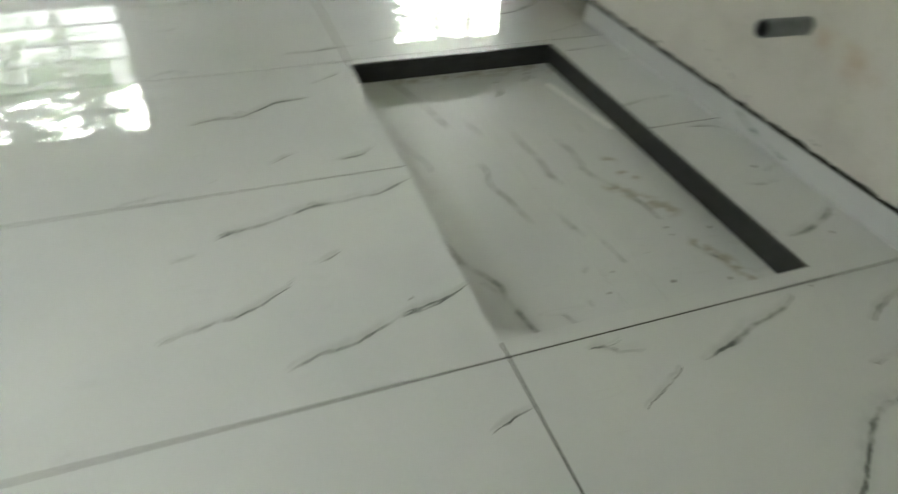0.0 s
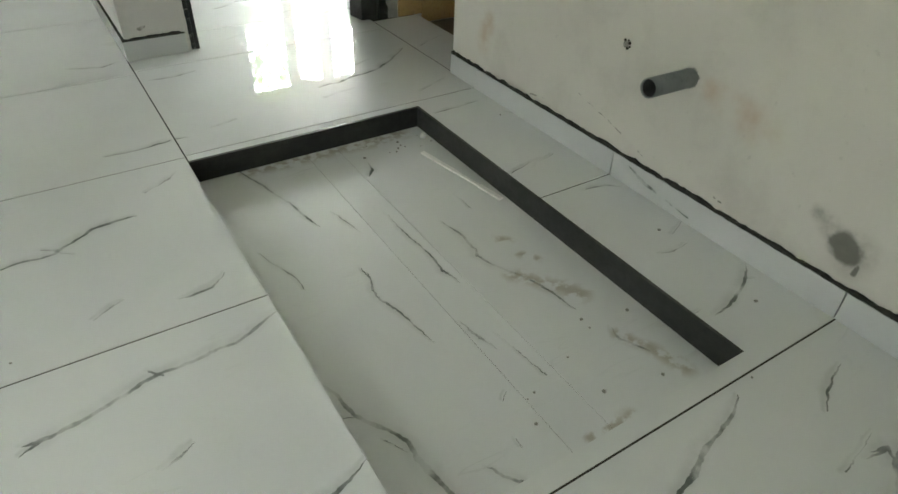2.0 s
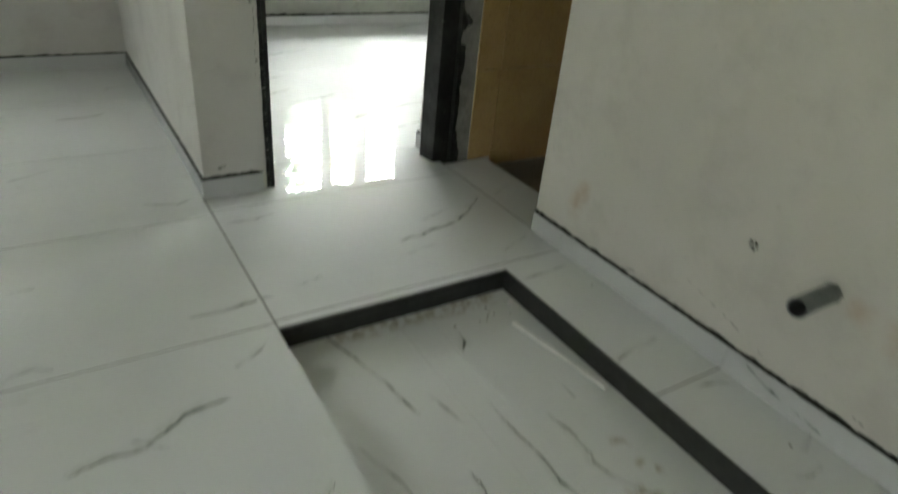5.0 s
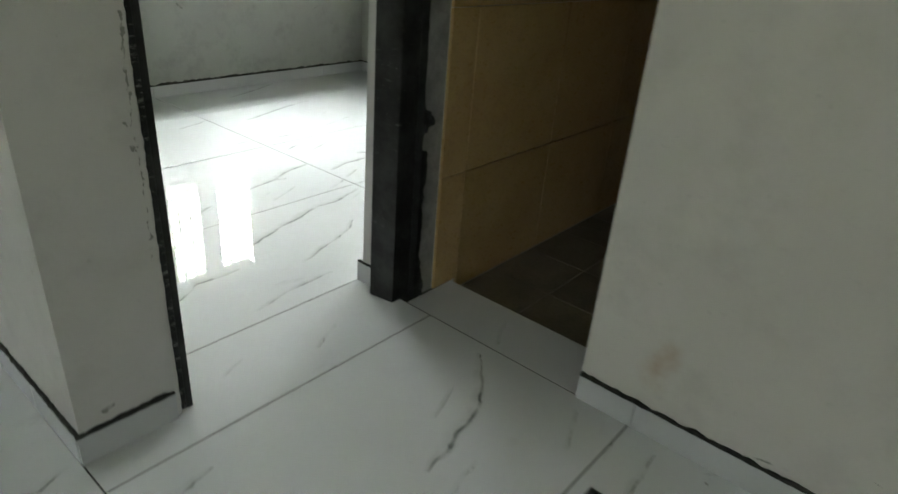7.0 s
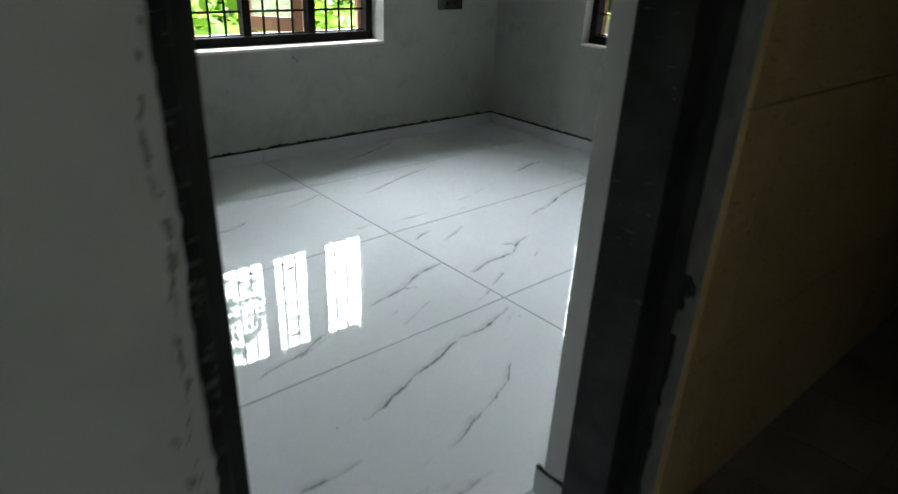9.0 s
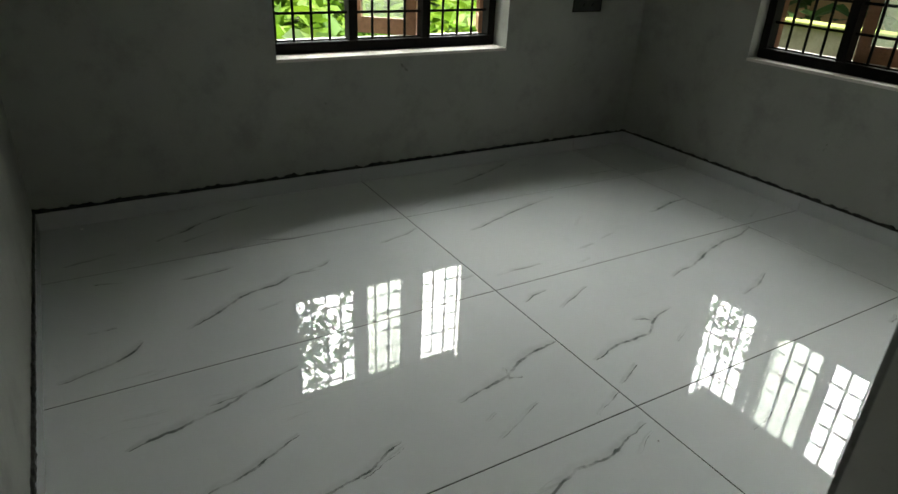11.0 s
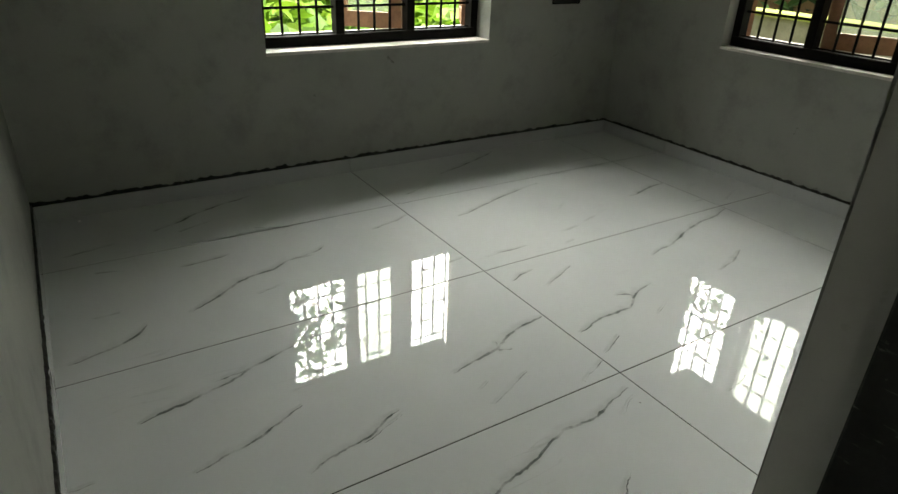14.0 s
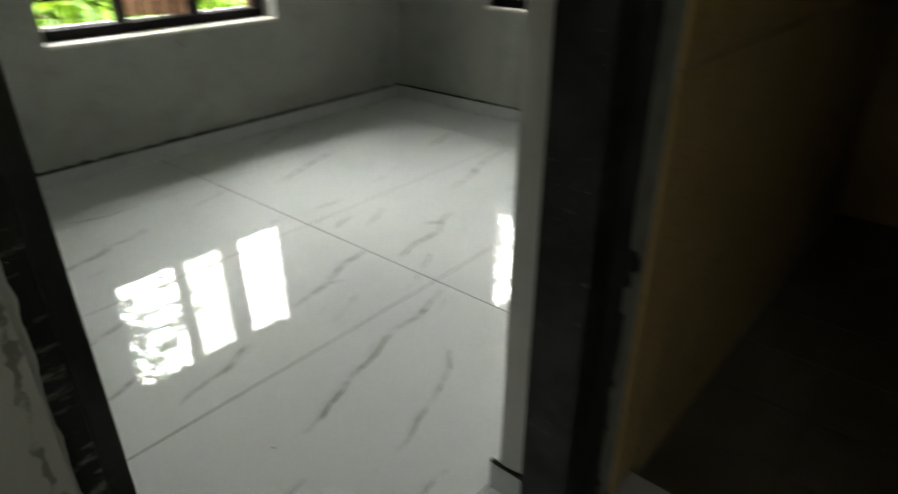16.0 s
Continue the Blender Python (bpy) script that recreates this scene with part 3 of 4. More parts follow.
P_EAST = plaster("east_putty", MARKS_E, (0.64, 0.625, 0.58), BROWN_E, 0.35,
                 [((WX, 0.0, 0.17), (WX, 0.10, 0.235), 0.06, 0.035), ((WX, -0.01, 0.18), (WX, -0.01, 0.16), 0.08, 0.07)],
                 [((WX, 0.022, 0.190), (WX, 0.006, 0.174), 0.048, 0.050), ((WX, -0.03, 0.15), (WX, -0.03, 0.135), 0.016, 0.016)])
P_HALL = plaster("hall_putty", [((-0.915, DY0, 1.24), (-0.917, DY0, 1.10), 0.005, 0.006), ((-0.917, DY0, 1.10), (-0.914, DY0, 0.92), 0.006, 0.006), ((-0.914, DY0, 0.92), (-0.917, DY0, 0.62), 0.005, 0.003), ((-0.920, DY0, 1.072), (-0.921, DY0, 1.068), 0.004, 0.003), ((-0.920, DY0, 0.972), (-0.910, DY0, 0.985), 0.004, 0.002), ((-0.919, DY0, 1.14), (-0.918, DY0, 1.13), 0.003, 0.003), ((-0.924, DY0, 0.80), (-0.924, DY0, 0.795), 0.009, 0.009), ((-0.93, DY0, 0.86), (-0.925, DY0, 0.85), 0.007, 0.004), ((-0.912, DY0, 1.5), (-0.913, DY0, 1.25), 0.003, 0.004), ((-1.10, DY0, 0.128), (-1.085, DY0, 0.135), 0.012, 0.008), ((-0.915, DY0, 0.7), (-0.92, DY0, 0.5), 0.004, 0.003)], (0.60, 0.595, 0.57))
# white putty coloured darker, for the bedroom's dim light; the marks are real
P_BED_DIM = plaster("dimmed_bedroom_putty", [((0.94, BY1, 0.655), (0.97, BY1, 0.625), 0.012, 0.01), ((2.17, BY1, 0.58), (2.22, BY1, 0.60), 0.006, 0.012), ((0.48, BY1, 0.48), (0.485, BY1, 0.475), 0.007, 0.007), ((BX1, 4.33, 0.40), (BX1, 4.335, 0.36), 0.008, 0.006), ((BX1, 4.13, 0.11), (BX1, 4.16, 0.1), 0.01, 0.006)], (0.365, 0.375, 0.34), (), 0.6)


def wall(name, label, material, *rows):
    return thing(name, boxes(*rows), material, label, "wall", "structure")


W1 = (0.230, 1.640, 0.715, 1.97)            # window in the bedroom's far wall: x0, x1, sill, head
W2 = (3.50, 4.93, 0.748, 1.97)            # window in the bedroom's east wall: y0, y1
W3 = (-3.80, -2.33, 0.74, 1.98)           # window in the hall's end wall: x0, x1
E3 = (-0.95, 0.25, 2.1)                    # unseen opening added in the hall's west wall for light: y0, y1, head
wall("wall_east", "white puttied wall with stains above marble skirting", P_EAST,
     (WX, 0.255, HY0, WEND, LOW, CEIL), (WX, 0.255, WEND, 2.517, 2.1, CEIL))
wall("wall_door", "white puttied wall round a black door frame", P_HALL,
     (STUB, -0.906, DY0, DY1, LOW, CEIL), (-0.906, 0.105, DY0, DY1, 2.12, CEIL))
wall("wall_bath_north", "plain puttied wall behind tan bathroom tiles", P_HALL,
     (0.106, BX1, 2.517, DY1, LOW, CEIL))
wall("wall_bedroom_west", "white puttied wall between hall and bedroom", P_HALL,
     (STUB, BX0, DY1, BY1 + 0.22, LOW, CEIL))
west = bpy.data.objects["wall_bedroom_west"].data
west.materials.append(P_BED_DIM)               # darkened putty on the room's side, its dim light put into the colour
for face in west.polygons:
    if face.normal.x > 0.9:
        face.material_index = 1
wall("wall_bedroom_far", "white puttied wall darkened for dim light, with a barred window", P_BED_DIM,
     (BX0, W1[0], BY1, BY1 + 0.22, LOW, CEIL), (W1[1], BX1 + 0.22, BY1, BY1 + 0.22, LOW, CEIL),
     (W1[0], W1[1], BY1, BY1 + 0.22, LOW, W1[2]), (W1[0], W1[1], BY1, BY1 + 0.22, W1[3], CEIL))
wall("wall_bedroom_east", "white puttied wall darkened for dim light, with a barred window", P_BED_DIM,
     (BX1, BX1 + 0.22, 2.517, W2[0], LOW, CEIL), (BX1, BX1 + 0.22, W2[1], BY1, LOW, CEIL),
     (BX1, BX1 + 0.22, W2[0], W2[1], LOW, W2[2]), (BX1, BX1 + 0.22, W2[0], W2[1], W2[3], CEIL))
wall("wall_hall_end", "white puttied wall with a barred window", P_HALL,
     (HX0 - 0.2, W3[0], HY1, HY1 + 0.22, LOW, CEIL), (W3[1], STUB, HY1, HY1 + 0.22, LOW, CEIL),
     (W3[0], W3[1], HY1, HY1 + 0.22, LOW, W3[2]), (W3[0], W3[1], HY1, HY1 + 0.22, W3[3], CEIL))
wall("wall_hall_west", "plain white puttied wall with an unseen opening added for light", P_HALL,
     (HX0 - 0.2, HX0, HY0, E3[0], LOW, CEIL), (HX0 - 0.2, HX0, E3[1], HY1, LOW, CEIL), (HX0 - 0.2, HX0, E3[0], E3[1], E3[2], CEIL), (HX0 - 0.2, HX0, E3[0], E3[1], LOW, -0.02))
wall("wall_hall_south", "plain white puttied wall", P_HALL, (HX0 - 0.2, 0.255, HY0 - 0.2, HY0, LOW, CEIL))
wall("wall_bath_south", "plain tan tiled wall in a dark bathroom", M_TAN, (0.255, BATH_X1 + 0.15, BATH_Y0 - 0.15, BATH_Y0, LOW, CEIL))
wall("wall_bath_east", "plain tan tiled wall in a dark bathroom", M_TAN, (BATH_X1, BATH_X1 + 0.148, BATH_Y0, 2.517, LOW, CEIL))
thing("ceiling", boxes((HX0 - 0.2, BX1 + 0.22, HY0 - 0.2, BY1 + 0.22, CEIL, CEIL + 0.15)), M_CEIL, "plain white plastered ceiling", "ceiling", "structure")

# ---- floors: mortar bed, then tiles ----
J = 0.0025
floor = thing("floor", boxes((HX0, PX0, HY0, HY1, LOW, -0.0012), (PX0, WX, HY0, PY0 - 0.002, LOW, -0.0012), (PX1 + 0.014, WX, PY0 - 0.002, PY1 + 0.014, LOW, -0.0012),
              (PX0, 0.255, PY1 + 0.014, DY1, LOW, -0.0012), (BX0, BX1, DY1, BY1, LOW, -0.0012), (PX0, PX1 + 0.014, PY0 - 0.002, PY1 + 0.014, LOW, PZ - 0.0012)),
              M_GROUT, "polished white marble-look tiles with grey veins", "floor", "structure")
STAINS = [((-0.53, 0.58, PZ), (-0.42, 0.42, PZ), 0.045, 0.05), ((-0.46, 0.74, PZ), (-0.44, 0.72, PZ), 0.03, 0.03), ((-0.45, 0.64, PZ), (-0.43, 0.61, PZ), 0.03, 0.03),
          ((-0.44, 0.25, PZ), (-0.38, 0.08, PZ), 0.03, 0.04), ((-0.72, 0.05, PZ), (-0.6, 0.04, PZ), 0.03, 0.03), ((-1.0, 1.49, PZ), (-0.4, 1.49, PZ), 0.05, 0.07)]


def tile(pts, z=0.0, thick=0.009):
    """One floor tile with its own printed veins."""
    xs, ys = [p[0] for p in pts], [p[1] for p in pts]
    r = random.Random(round(sum(xs) * 977 + sum(ys) * 1381))
    fine = []
    for i in range(2 if max(xs) - min(xs) > 0.5 else 1):
        x, y, a, l = r.uniform(min(xs), max(xs)), r.uniform(min(ys), max(ys)), radians(r.gauss(16, 8) if z == 0 else r.gauss(98, 8)), r.uniform(0.05, 0.2)
        w = r.uniform(0.002, 0.004)
        fine.append(((x, y, z), (x + l * math.cos(a), y + l * math.sin(a), z), w, w * 0.3))
    mat = marble_tile("marble_tile", fine + veins_in(min(xs), max(xs), min(ys), max(ys), z), STAINS if z < 0 else ())
    cx, cy, j = sum(xs) / len(xs), sum(ys) / len(ys), J if z == 0 else 0.0006
    out = [(x - j * (1 if x > cx else -1), y - j * (1 if y > cy else -1)) for x, y in pts]
    return part("tile", prism(out, z - thick, z), mat, floor)


def rect(x0, x1, y0, y1, z=0.0):
    return tile([(x0, y0), (x1, y0), (x1, y1), (x0, y1)], z)


JX, JY = -1.178, -0.045                   # joint lines of the hall, tiles 1.6 by 0.8
ROWS = (JY, 0.762, 1.566, 2.385)
for i in range(-4, 6):
    y0, y1 = max(HY0, JY + 0.8 * i), min(HY1, JY + 0.8 * (i + 1))
    rect(HX0, JX - 1.6, y0, y1)
    rect(JX - 1.6, JX, y0, y1)
    if i < 0:
        rect(JX, WX, y0, y1)
G = 0.013                                 # granite thickness
tile([(JX, JY), (WX, JY), (WX, ROWS[1]), (PX1 + G, ROWS[1]), (PX1 + G, PY0), (JX, PY0)])
tile([(PX1 + G, ROWS[1]), (WX, ROWS[1]), (WX, ROWS[2]), (JX, ROWS[2]), (JX, PY1 + G), (PX1 + G, PY1 + G)])
rect(JX, WX, ROWS[2], ROWS[3])
rect(JX, WX, ROWS[3], 2.765)
rect(WX, 0.267, WEND, 2.508)
for x0, x1 in ((BX0, 0.680), (0.680, 2.278), (2.278, BX1)):
    for y0, y1 in ((2.765, 3.566), (3.566, 4.381), (4.381, 5.22), (5.22, BY1)):
        rect(x0, x1, y0, y1)
for x0, x1 in ((PX0 - 0.01, -0.777), (-0.777, -0.66), (-0.66, PX1 + 0.012)):
    rect(x0, x1, PY0 - 0.002, PY1 + 0.012, PZ)

bed_edge = root("sunken_bed_edging", pose(0, 0, 0), "dark granite upstand lining the sunken floor bed", "edging", "structure")
part("granite_strip", boxes((PX0, PX1, PY1, PY1 + 0.013, PZ, -0.0006)), M_GRANITE, bed_edge)
part("granite_strip", boxes((PX1, PX1 + 0.013, PY0, PY1 + 0.013, PZ, -0.0006)), M_GRANITE, bed_edge)
bath = thing("bath_floor", boxes((0.255, BATH_X1, BATH_Y0, 2.505, LOW, BATH_Z - 0.003)), M_GROUT, "dark brown unlit bathroom floor", "floor", "structure")
for i in range(8):
    for k in range(7):
        x0, y1 = 0.257 + 0.3 * i, 2.504 - 0.3 * k
        if x0 < BATH_X1 - 0.02 and y1 > BATH_Y0 + 0.02:
            part("tile", boxes((x0 + 0.0015, min(x0 + 0.3, BATH_X1) - 0.0015, max(y1 - 0.3, BATH_Y0) + 0.0015, y1 - 0.0015, BATH_Z - 0.003, BATH_Z)), M_BATHFLOOR, bath)

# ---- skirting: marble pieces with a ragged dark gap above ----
# floor tile marble, tint lowered to put shade into its colour
M_SKIRT_SHADED = marble_tile("skirting_marble_shaded", [((-0.004, 0.70, 0.075), (-0.004, 0.62, 0.045), 0.006, 0.012), ((-0.004, 0.62, 0.045), (-0.004, 0.42, 0.02), 0.012, 0.004)], (), 0.76)
SK_H, SK_T = 0.085, 0.012
run_seed = 0


def skirting(a, b, cuts, gap=0.0095, label="white marble skirting with a rough dark gap above"):
    """A run from a to b in plan, the wall to the left of the way; cuts: lengths at which the pieces meet."""
    global run_seed
    run_seed += 1
    a, b = Vector((*a, 0)), Vector((*b, 0))
    d = b - a
    L = d.length
    ob = root("baseboard", pose(a.x, a.y, 0, 0, 0, math.degrees(math.atan2(d.y, d.x))), label, "skirting", "structure")
    ends = [0.0, *[c for c in cuts if 0 < c < L], L]
    for s0, s1 in zip(ends, ends[1:]):
        part("skirting_piece", boxes((s0 + 0.0014, s1 - 0.0014, -SK_T, -0.0005, 0.0005, SK_H), bevel=0.001), M_SKIRT_SHADED, ob)
    part("gap", ragged(L, gap, SK_T * 0.8, 0.009, run_seed, 0.75), M_GAP, ob, "ragged dark cement gap", pose(0, -0.0005, SK_H))
    return ob


skirting((WX, WEND), (WX, HY0), (WEND - 1.559, WEND - 0.759, WEND + 0.041, WEND + 0.841, WEND + 1.641, WEND + 2.441, WEND + 3.241))
skirting((STUB - SK_T, DY0), (-0.918, DY0), ())
skirting((STUB, HY1), (STUB, DY0), (0.29, 1.09, 1.89))
skirting((HX0, HY1), (STUB - SK_T, HY1), (1.6,))
skirting((BX0, BY1), (BX1, BY1), (1.629, 3.229), 0.014)
skirting((BX1, BY1 - SK_T), (BX1, DY1), (0.6, 1.41, 2.21), 0.013)
skirting((BX0, DY1), (BX0, BY1 - SK_T), (0.77, 1.57, 2.37), 0.014)
skirting((-0.006, 2.765), (-0.006, 2.655), ())

# ---- door frame ----
door_frame = root("door_frame", pose(0, 0, 0), "black rough-painted door frame with no door, cement round it", "door frame", "structure")


def taper(bm, y_far, dx):
    """Shifts the bedroom side of a post sideways."""
    for v in bm.verts:
        if v.co.y > y_far:
            v.co.x += dx if v.co.x < 0.0 else 0.0
    return bm


part("post", boxes((-0.905, -0.8825, 2.531, 2.652, 0.0, 2.12), bevel=0.002), M_SCUFF, door_frame)
part("stop_bead", boxes((-0.8822, -0.864, 2.529, 2.652, 0.0, 2.12), bevel=0.0025), M_BLACK, door_frame, "smoother black rebate edge")
part("post", taper(boxes((-0.040, 0.05, 2.54, 2.648, 0.0, 2.12), bevel=0.004), 2.6, -0.016), M_FRAME, door_frame)
part("head", boxes((-0.863, -0.058, 2.540, 2.652, 2.04, 2.115), bevel=0.003), M_FRAME, door_frame)
reveal = boxes((-0.010, 0.05, 2.650, 2.740, 0.0, 2.12))
for v in reveal.verts:                    # hand-laid plaster leans a little
    if v.co.x < 0.03:
        v.co.x += 0.009 * v.co.z
part("jamb_reveal", reveal, P_HALL, door_frame, "white plastered jamb")
part("jamb_reveal", boxes((-0.905, -0.882, 2.654, DY1, 0.0, 2.12)), P_HALL, door_frame, "white plastered jamb")
part("jamb_backing", boxes((0.052, 0.104, 2.552, DY1, 0.0, 2.12)), M_CEMENT, door_frame)
part("cement_band", rough_plate(0.0505, 0.0, 2.12, lambda z: 0.158 + 0.002 * noise.noise((z * 9.0, 4.0, 0.0)), 2.5155, 2.55, 5), M_CEMENT, door_frame, "grey cement band")
part("plaster_lip", ragged(2.1, 0.0032, 0.002, 0.006, 31, 1.1), P_HALL, door_frame, "wavering plaster edge", Matrix.Translation((-0.9055, 2.5212, 0)) @ Matrix.Rotation(radians(90), 4, "Y") @ Matrix.Rotation(radians(180), 4, "Z"))


def smear_width(z):
    """Black packing, broad at the foot, with one fat lump and a thin run above it."""
    w = 0.074 + 0.010 * math.sin(z * 21.0) * math.sin(z * 7.0 + 1.0) + 0.010 * noise.noise((z * 30.0, 2.0, 0.0))
    w += 0.024 * max(0.0, 1.0 - z / 0.12)
    if z > 0.60:
        w = 0.052 + 0.05 * math.exp(-((z - 0.705) / 0.033) ** 2) + 0.004 * noise.noise((z * 40.0, 8.0, 0.0))
    return w


part("black_packing", rough_plate(0.047, 0.0, 2.12, smear_width, 2.5095, 2.553, 9, 0.006), M_BLACK, door_frame, "ragged black packing smeared over the cement")
lumps = bmesh.new()
for i, (z, r) in enumerate(((0.70, 0.014), (0.725, 0.011), (0.675, 0.011), (0.42, 0.007), (0.30, 0.007), (0.12, 0.009), (0.04, 0.011))):
    blob(lumps, (smear_width(z) - 0.012, 2.5115, z), r, i + 3, 1.3, 2)
part("cement_lump", lumps, M_BLACK, door_frame, "black lumps of cement")

# ---- sunshades above the windows ----
thing("sunshade", boxes((W1[0] - 0.2, W1[1] + 0.2, BY1 + 0.22, BY1 + 0.78, 2.06, 2.14), bevel=0.008), M_CEMENT, "grey concrete sunshade over the bedroom window", "sunshade", "structure")
thing("sunshade", boxes((BX1 + 0.22, BX1 + 0.78, W2[0] - 0.2, W2[1] + 0.2, 2.06, 2.14), bevel=0.008), M_CEMENT, "grey concrete sunshade over the bedroom window", "sunshade", "structure")

# ---- bathroom tiles ----
bath_tiles = root("wall_tiling", pose(0, 0, 0), "tan glazed wall tiles in a dark bathroom", "tiling", "structure")
for x0, x1 in ((0.157, 0.30), (0.30, 0.90), (0.90, 1.50), (1.50, 2.10), (2.10, BATH_X1)):
    for z0, z1 in ((BATH_Z if x0 > 0.2 else 0.001, 0.47), (0.47, 1.07), (1.07, 1.67), (1.67, 2.27)):
        part("tile", boxes((x0 + 0.0015, x1 - 0.0015, 2.505, 2.5165, z0 + 0.0015, z1 - 0.0015)), M_TAN, bath_tiles)


# ---- windows ----
def shutter(parent, w, h, m):
    """An open casement leaf, hinged at its local origin, running along +x."""
    s = part("shutter", boxes((0, 0.06, -0.02, 0.02, 0, h), (w - 0.06, w, -0.02, 0.02, 0, h), (0.06, w - 0.06, -0.02, 0.02, 0, 0.09), (0.06, w - 0.06, -0.02, 0.02, h - 0.07, h)),
             M_BROWN, parent, "open brown casement leaf", m)
    part("pane", boxes((0.06, w - 0.06, -0.003, 0.003, 0.09, h - 0.07)), M_FROST, s, "pale frosted glass").visible_shadow = False
    return s


def window(name, m, w, h, leaves, label):
    """Local x along the wall, y outwards from the frame's inner face, z up from the sill."""
    ob = root(name, m, label, "window", "structure")
    f = 0.05
    part("window_frame", boxes((0, w, 0, 0.07, 0, f + 0.01), (0, w, 0, 0.07, h - f, h), (0, f, 0, 0.07, f + 0.01, h - f), (w - f, w, 0, 0.07, f + 0.01, h - f), bevel=0.003), M_STEEL, ob, "black painted frame")
    step = (w - f) / 3
    for k in (1, 2):
        part("mullion", boxes((k * step, k * step + f, 0.0, 0.07, f + 0.01, h - f), bevel=0.003), M_STEEL, ob)
    grille = part("grille", boxes((f, w - f, 0.03, 0.036, f + 0.012, f + 0.02)), M_STEEL, ob, "black steel bars")
    for k in range(3):
        x0, x1 = k * step + f, (k + 1) * step
        for i in range(1, 4):
            bm = bmesh.new()
            x = x0 + (x1 - x0) * i / 4
            rod(bm, (x, 0.033, f), (x, 0.033, h - f), 0.0075, 6)
            part("bar", bm, M_STEEL, grille)
        for i in range(1, 8):
            part("bar", boxes((x0, x1, 0.030, 0.034, f + 0.148 * i, f + 0.148 * i + 0.014)), M_STEEL, grille)
    for lf in leaves:
        x, a, side = lf
        shutter(ob, step - f - 0.005, h - 2 * f, pose(x * step + (f if side > 0 else 0) , 0.075, f + 0.01, 0, 0, a if side > 0 else 180 - a))
    part("outer_sill", boxes((f, w - f, 0.056, 0.115, 0.0605, 0.064)), M_SILL, ob, "sunlit outer ledge")
    part("window_sill", boxes((-0.002, w + 0.002, -0.083 if "2" in name else -0.143, -0.001, -0.012, 0.004)), M_SILL, ob, "bare plaster sill")
    return ob


RECESS = 0.14
window("window_1", pose(W1[0], BY1 + RECESS, W1[2]), W1[1] - W1[0], W1[3] - W1[2], [(0, 100, 1), (2, 42, -1), (3, 120, -1)], "barred three-part window with black frame, leaves open")
window("window_2", pose(BX1 + 0.08, W2[1], W2[2], 0, 0, -90), W2[1] - W2[0], W2[3] - W2[2], [(0, 138, 1), (1, 28, 1), (3, 95, -1)], "barred three-part window with black frame, leaves open")
window("window_3", pose(W3[0], HY1 + RECESS, W3[2]), W3[1] - W3[0], W3[3] - W3[2], [(0, 100, 1), (3, 95, -1)], "barred three-part window with black frame, leaves open")


# ---- small things on walls and floor ----
def waste_pipe(x, y, z, length, r):
    ob = root("waste_pipe", pose(x, y, z), "grey plastic waste pipe stub in the wall", "pipe")
    n = 28

    def ring_tube(rows):
        bm = bmesh.new()
        rings = [[bm.verts.new((xx, rr * math.cos(2 * math.pi * i / n), rr * math.sin(2 * math.pi * i / n))) for i in range(n)] for xx, rr in rows]
        for a, b in zip(rings, rings[1:]):
            for i in range(n):
                bm.faces.new((a[i], a[(i + 1) % n], b[(i + 1) % n], b[i]))
        return bm
    lean = pose(0, 0, 0, 0, 3.2, 3.5)
    smooth(part("tube", ring_tube([(0.01, r), (-length, r), (-length, r - 0.003), (-length + 0.006, r - 0.0032)]), M_PVC, ob, "", lean))
    # lining of the grey pipe, with the inner shade put into its colour
    bore = ring_tube([(-length + 0.006, r - 0.0032), (-0.02, r - 0.0032), (-0.02, 0.001)])
    smooth(part("bore", bore, M_BORE_SHADE, ob, "inside of the pipe, coloured dark for its shade", lean))
    bm = bmesh.new()
    q = random.Random(8)
    for i in range(22):
        a = 2 * math.pi * i / 22 + q.uniform(-0.1, 0.1)
        k = r + q.uniform(-0.001, 0.003)
        blob(bm, (0.001, math.cos(a) * k, math.sin(a) * k), q.uniform(0.002, 0.0045), i, 0.9, 1)
    part("mortar_collar", bm, M_CEMENT, ob, "rough grey mortar collar")
    return ob


waste_pipe(WX, 0.560, 0.409, 0.178, 0.0265)


def wall_plug(x, y, z):
    ob = root("capped_water_point", pose(x, y, z), "small capped water point in rough cement", "pipe fitting")
    bm = bmesh.new()
    rod(bm, (0, 0, 0), (-0.008, 0, 0), 0.008, 14)
    rod(bm, (-0.008, 0, 0), (-0.013, 0, 0), 0.004, 6)
    part("cap", bm, M_CEMENT, ob)
    bm = bmesh.new()
    for i in range(7):
        a = 2 * math.pi * i / 7
        blob(bm, (0.0, (0.011 + 0.003 * (i % 3)) * math.cos(a), 0.012 * math.sin(a)), 0.004 + 0.002 * (i % 2), i + 20, 0.9, 1)
    part("mortar_collar", bm, M_GAP, ob, "dark ragged cement")
    return ob


wall_plug(WX, 0.805, 0.425)


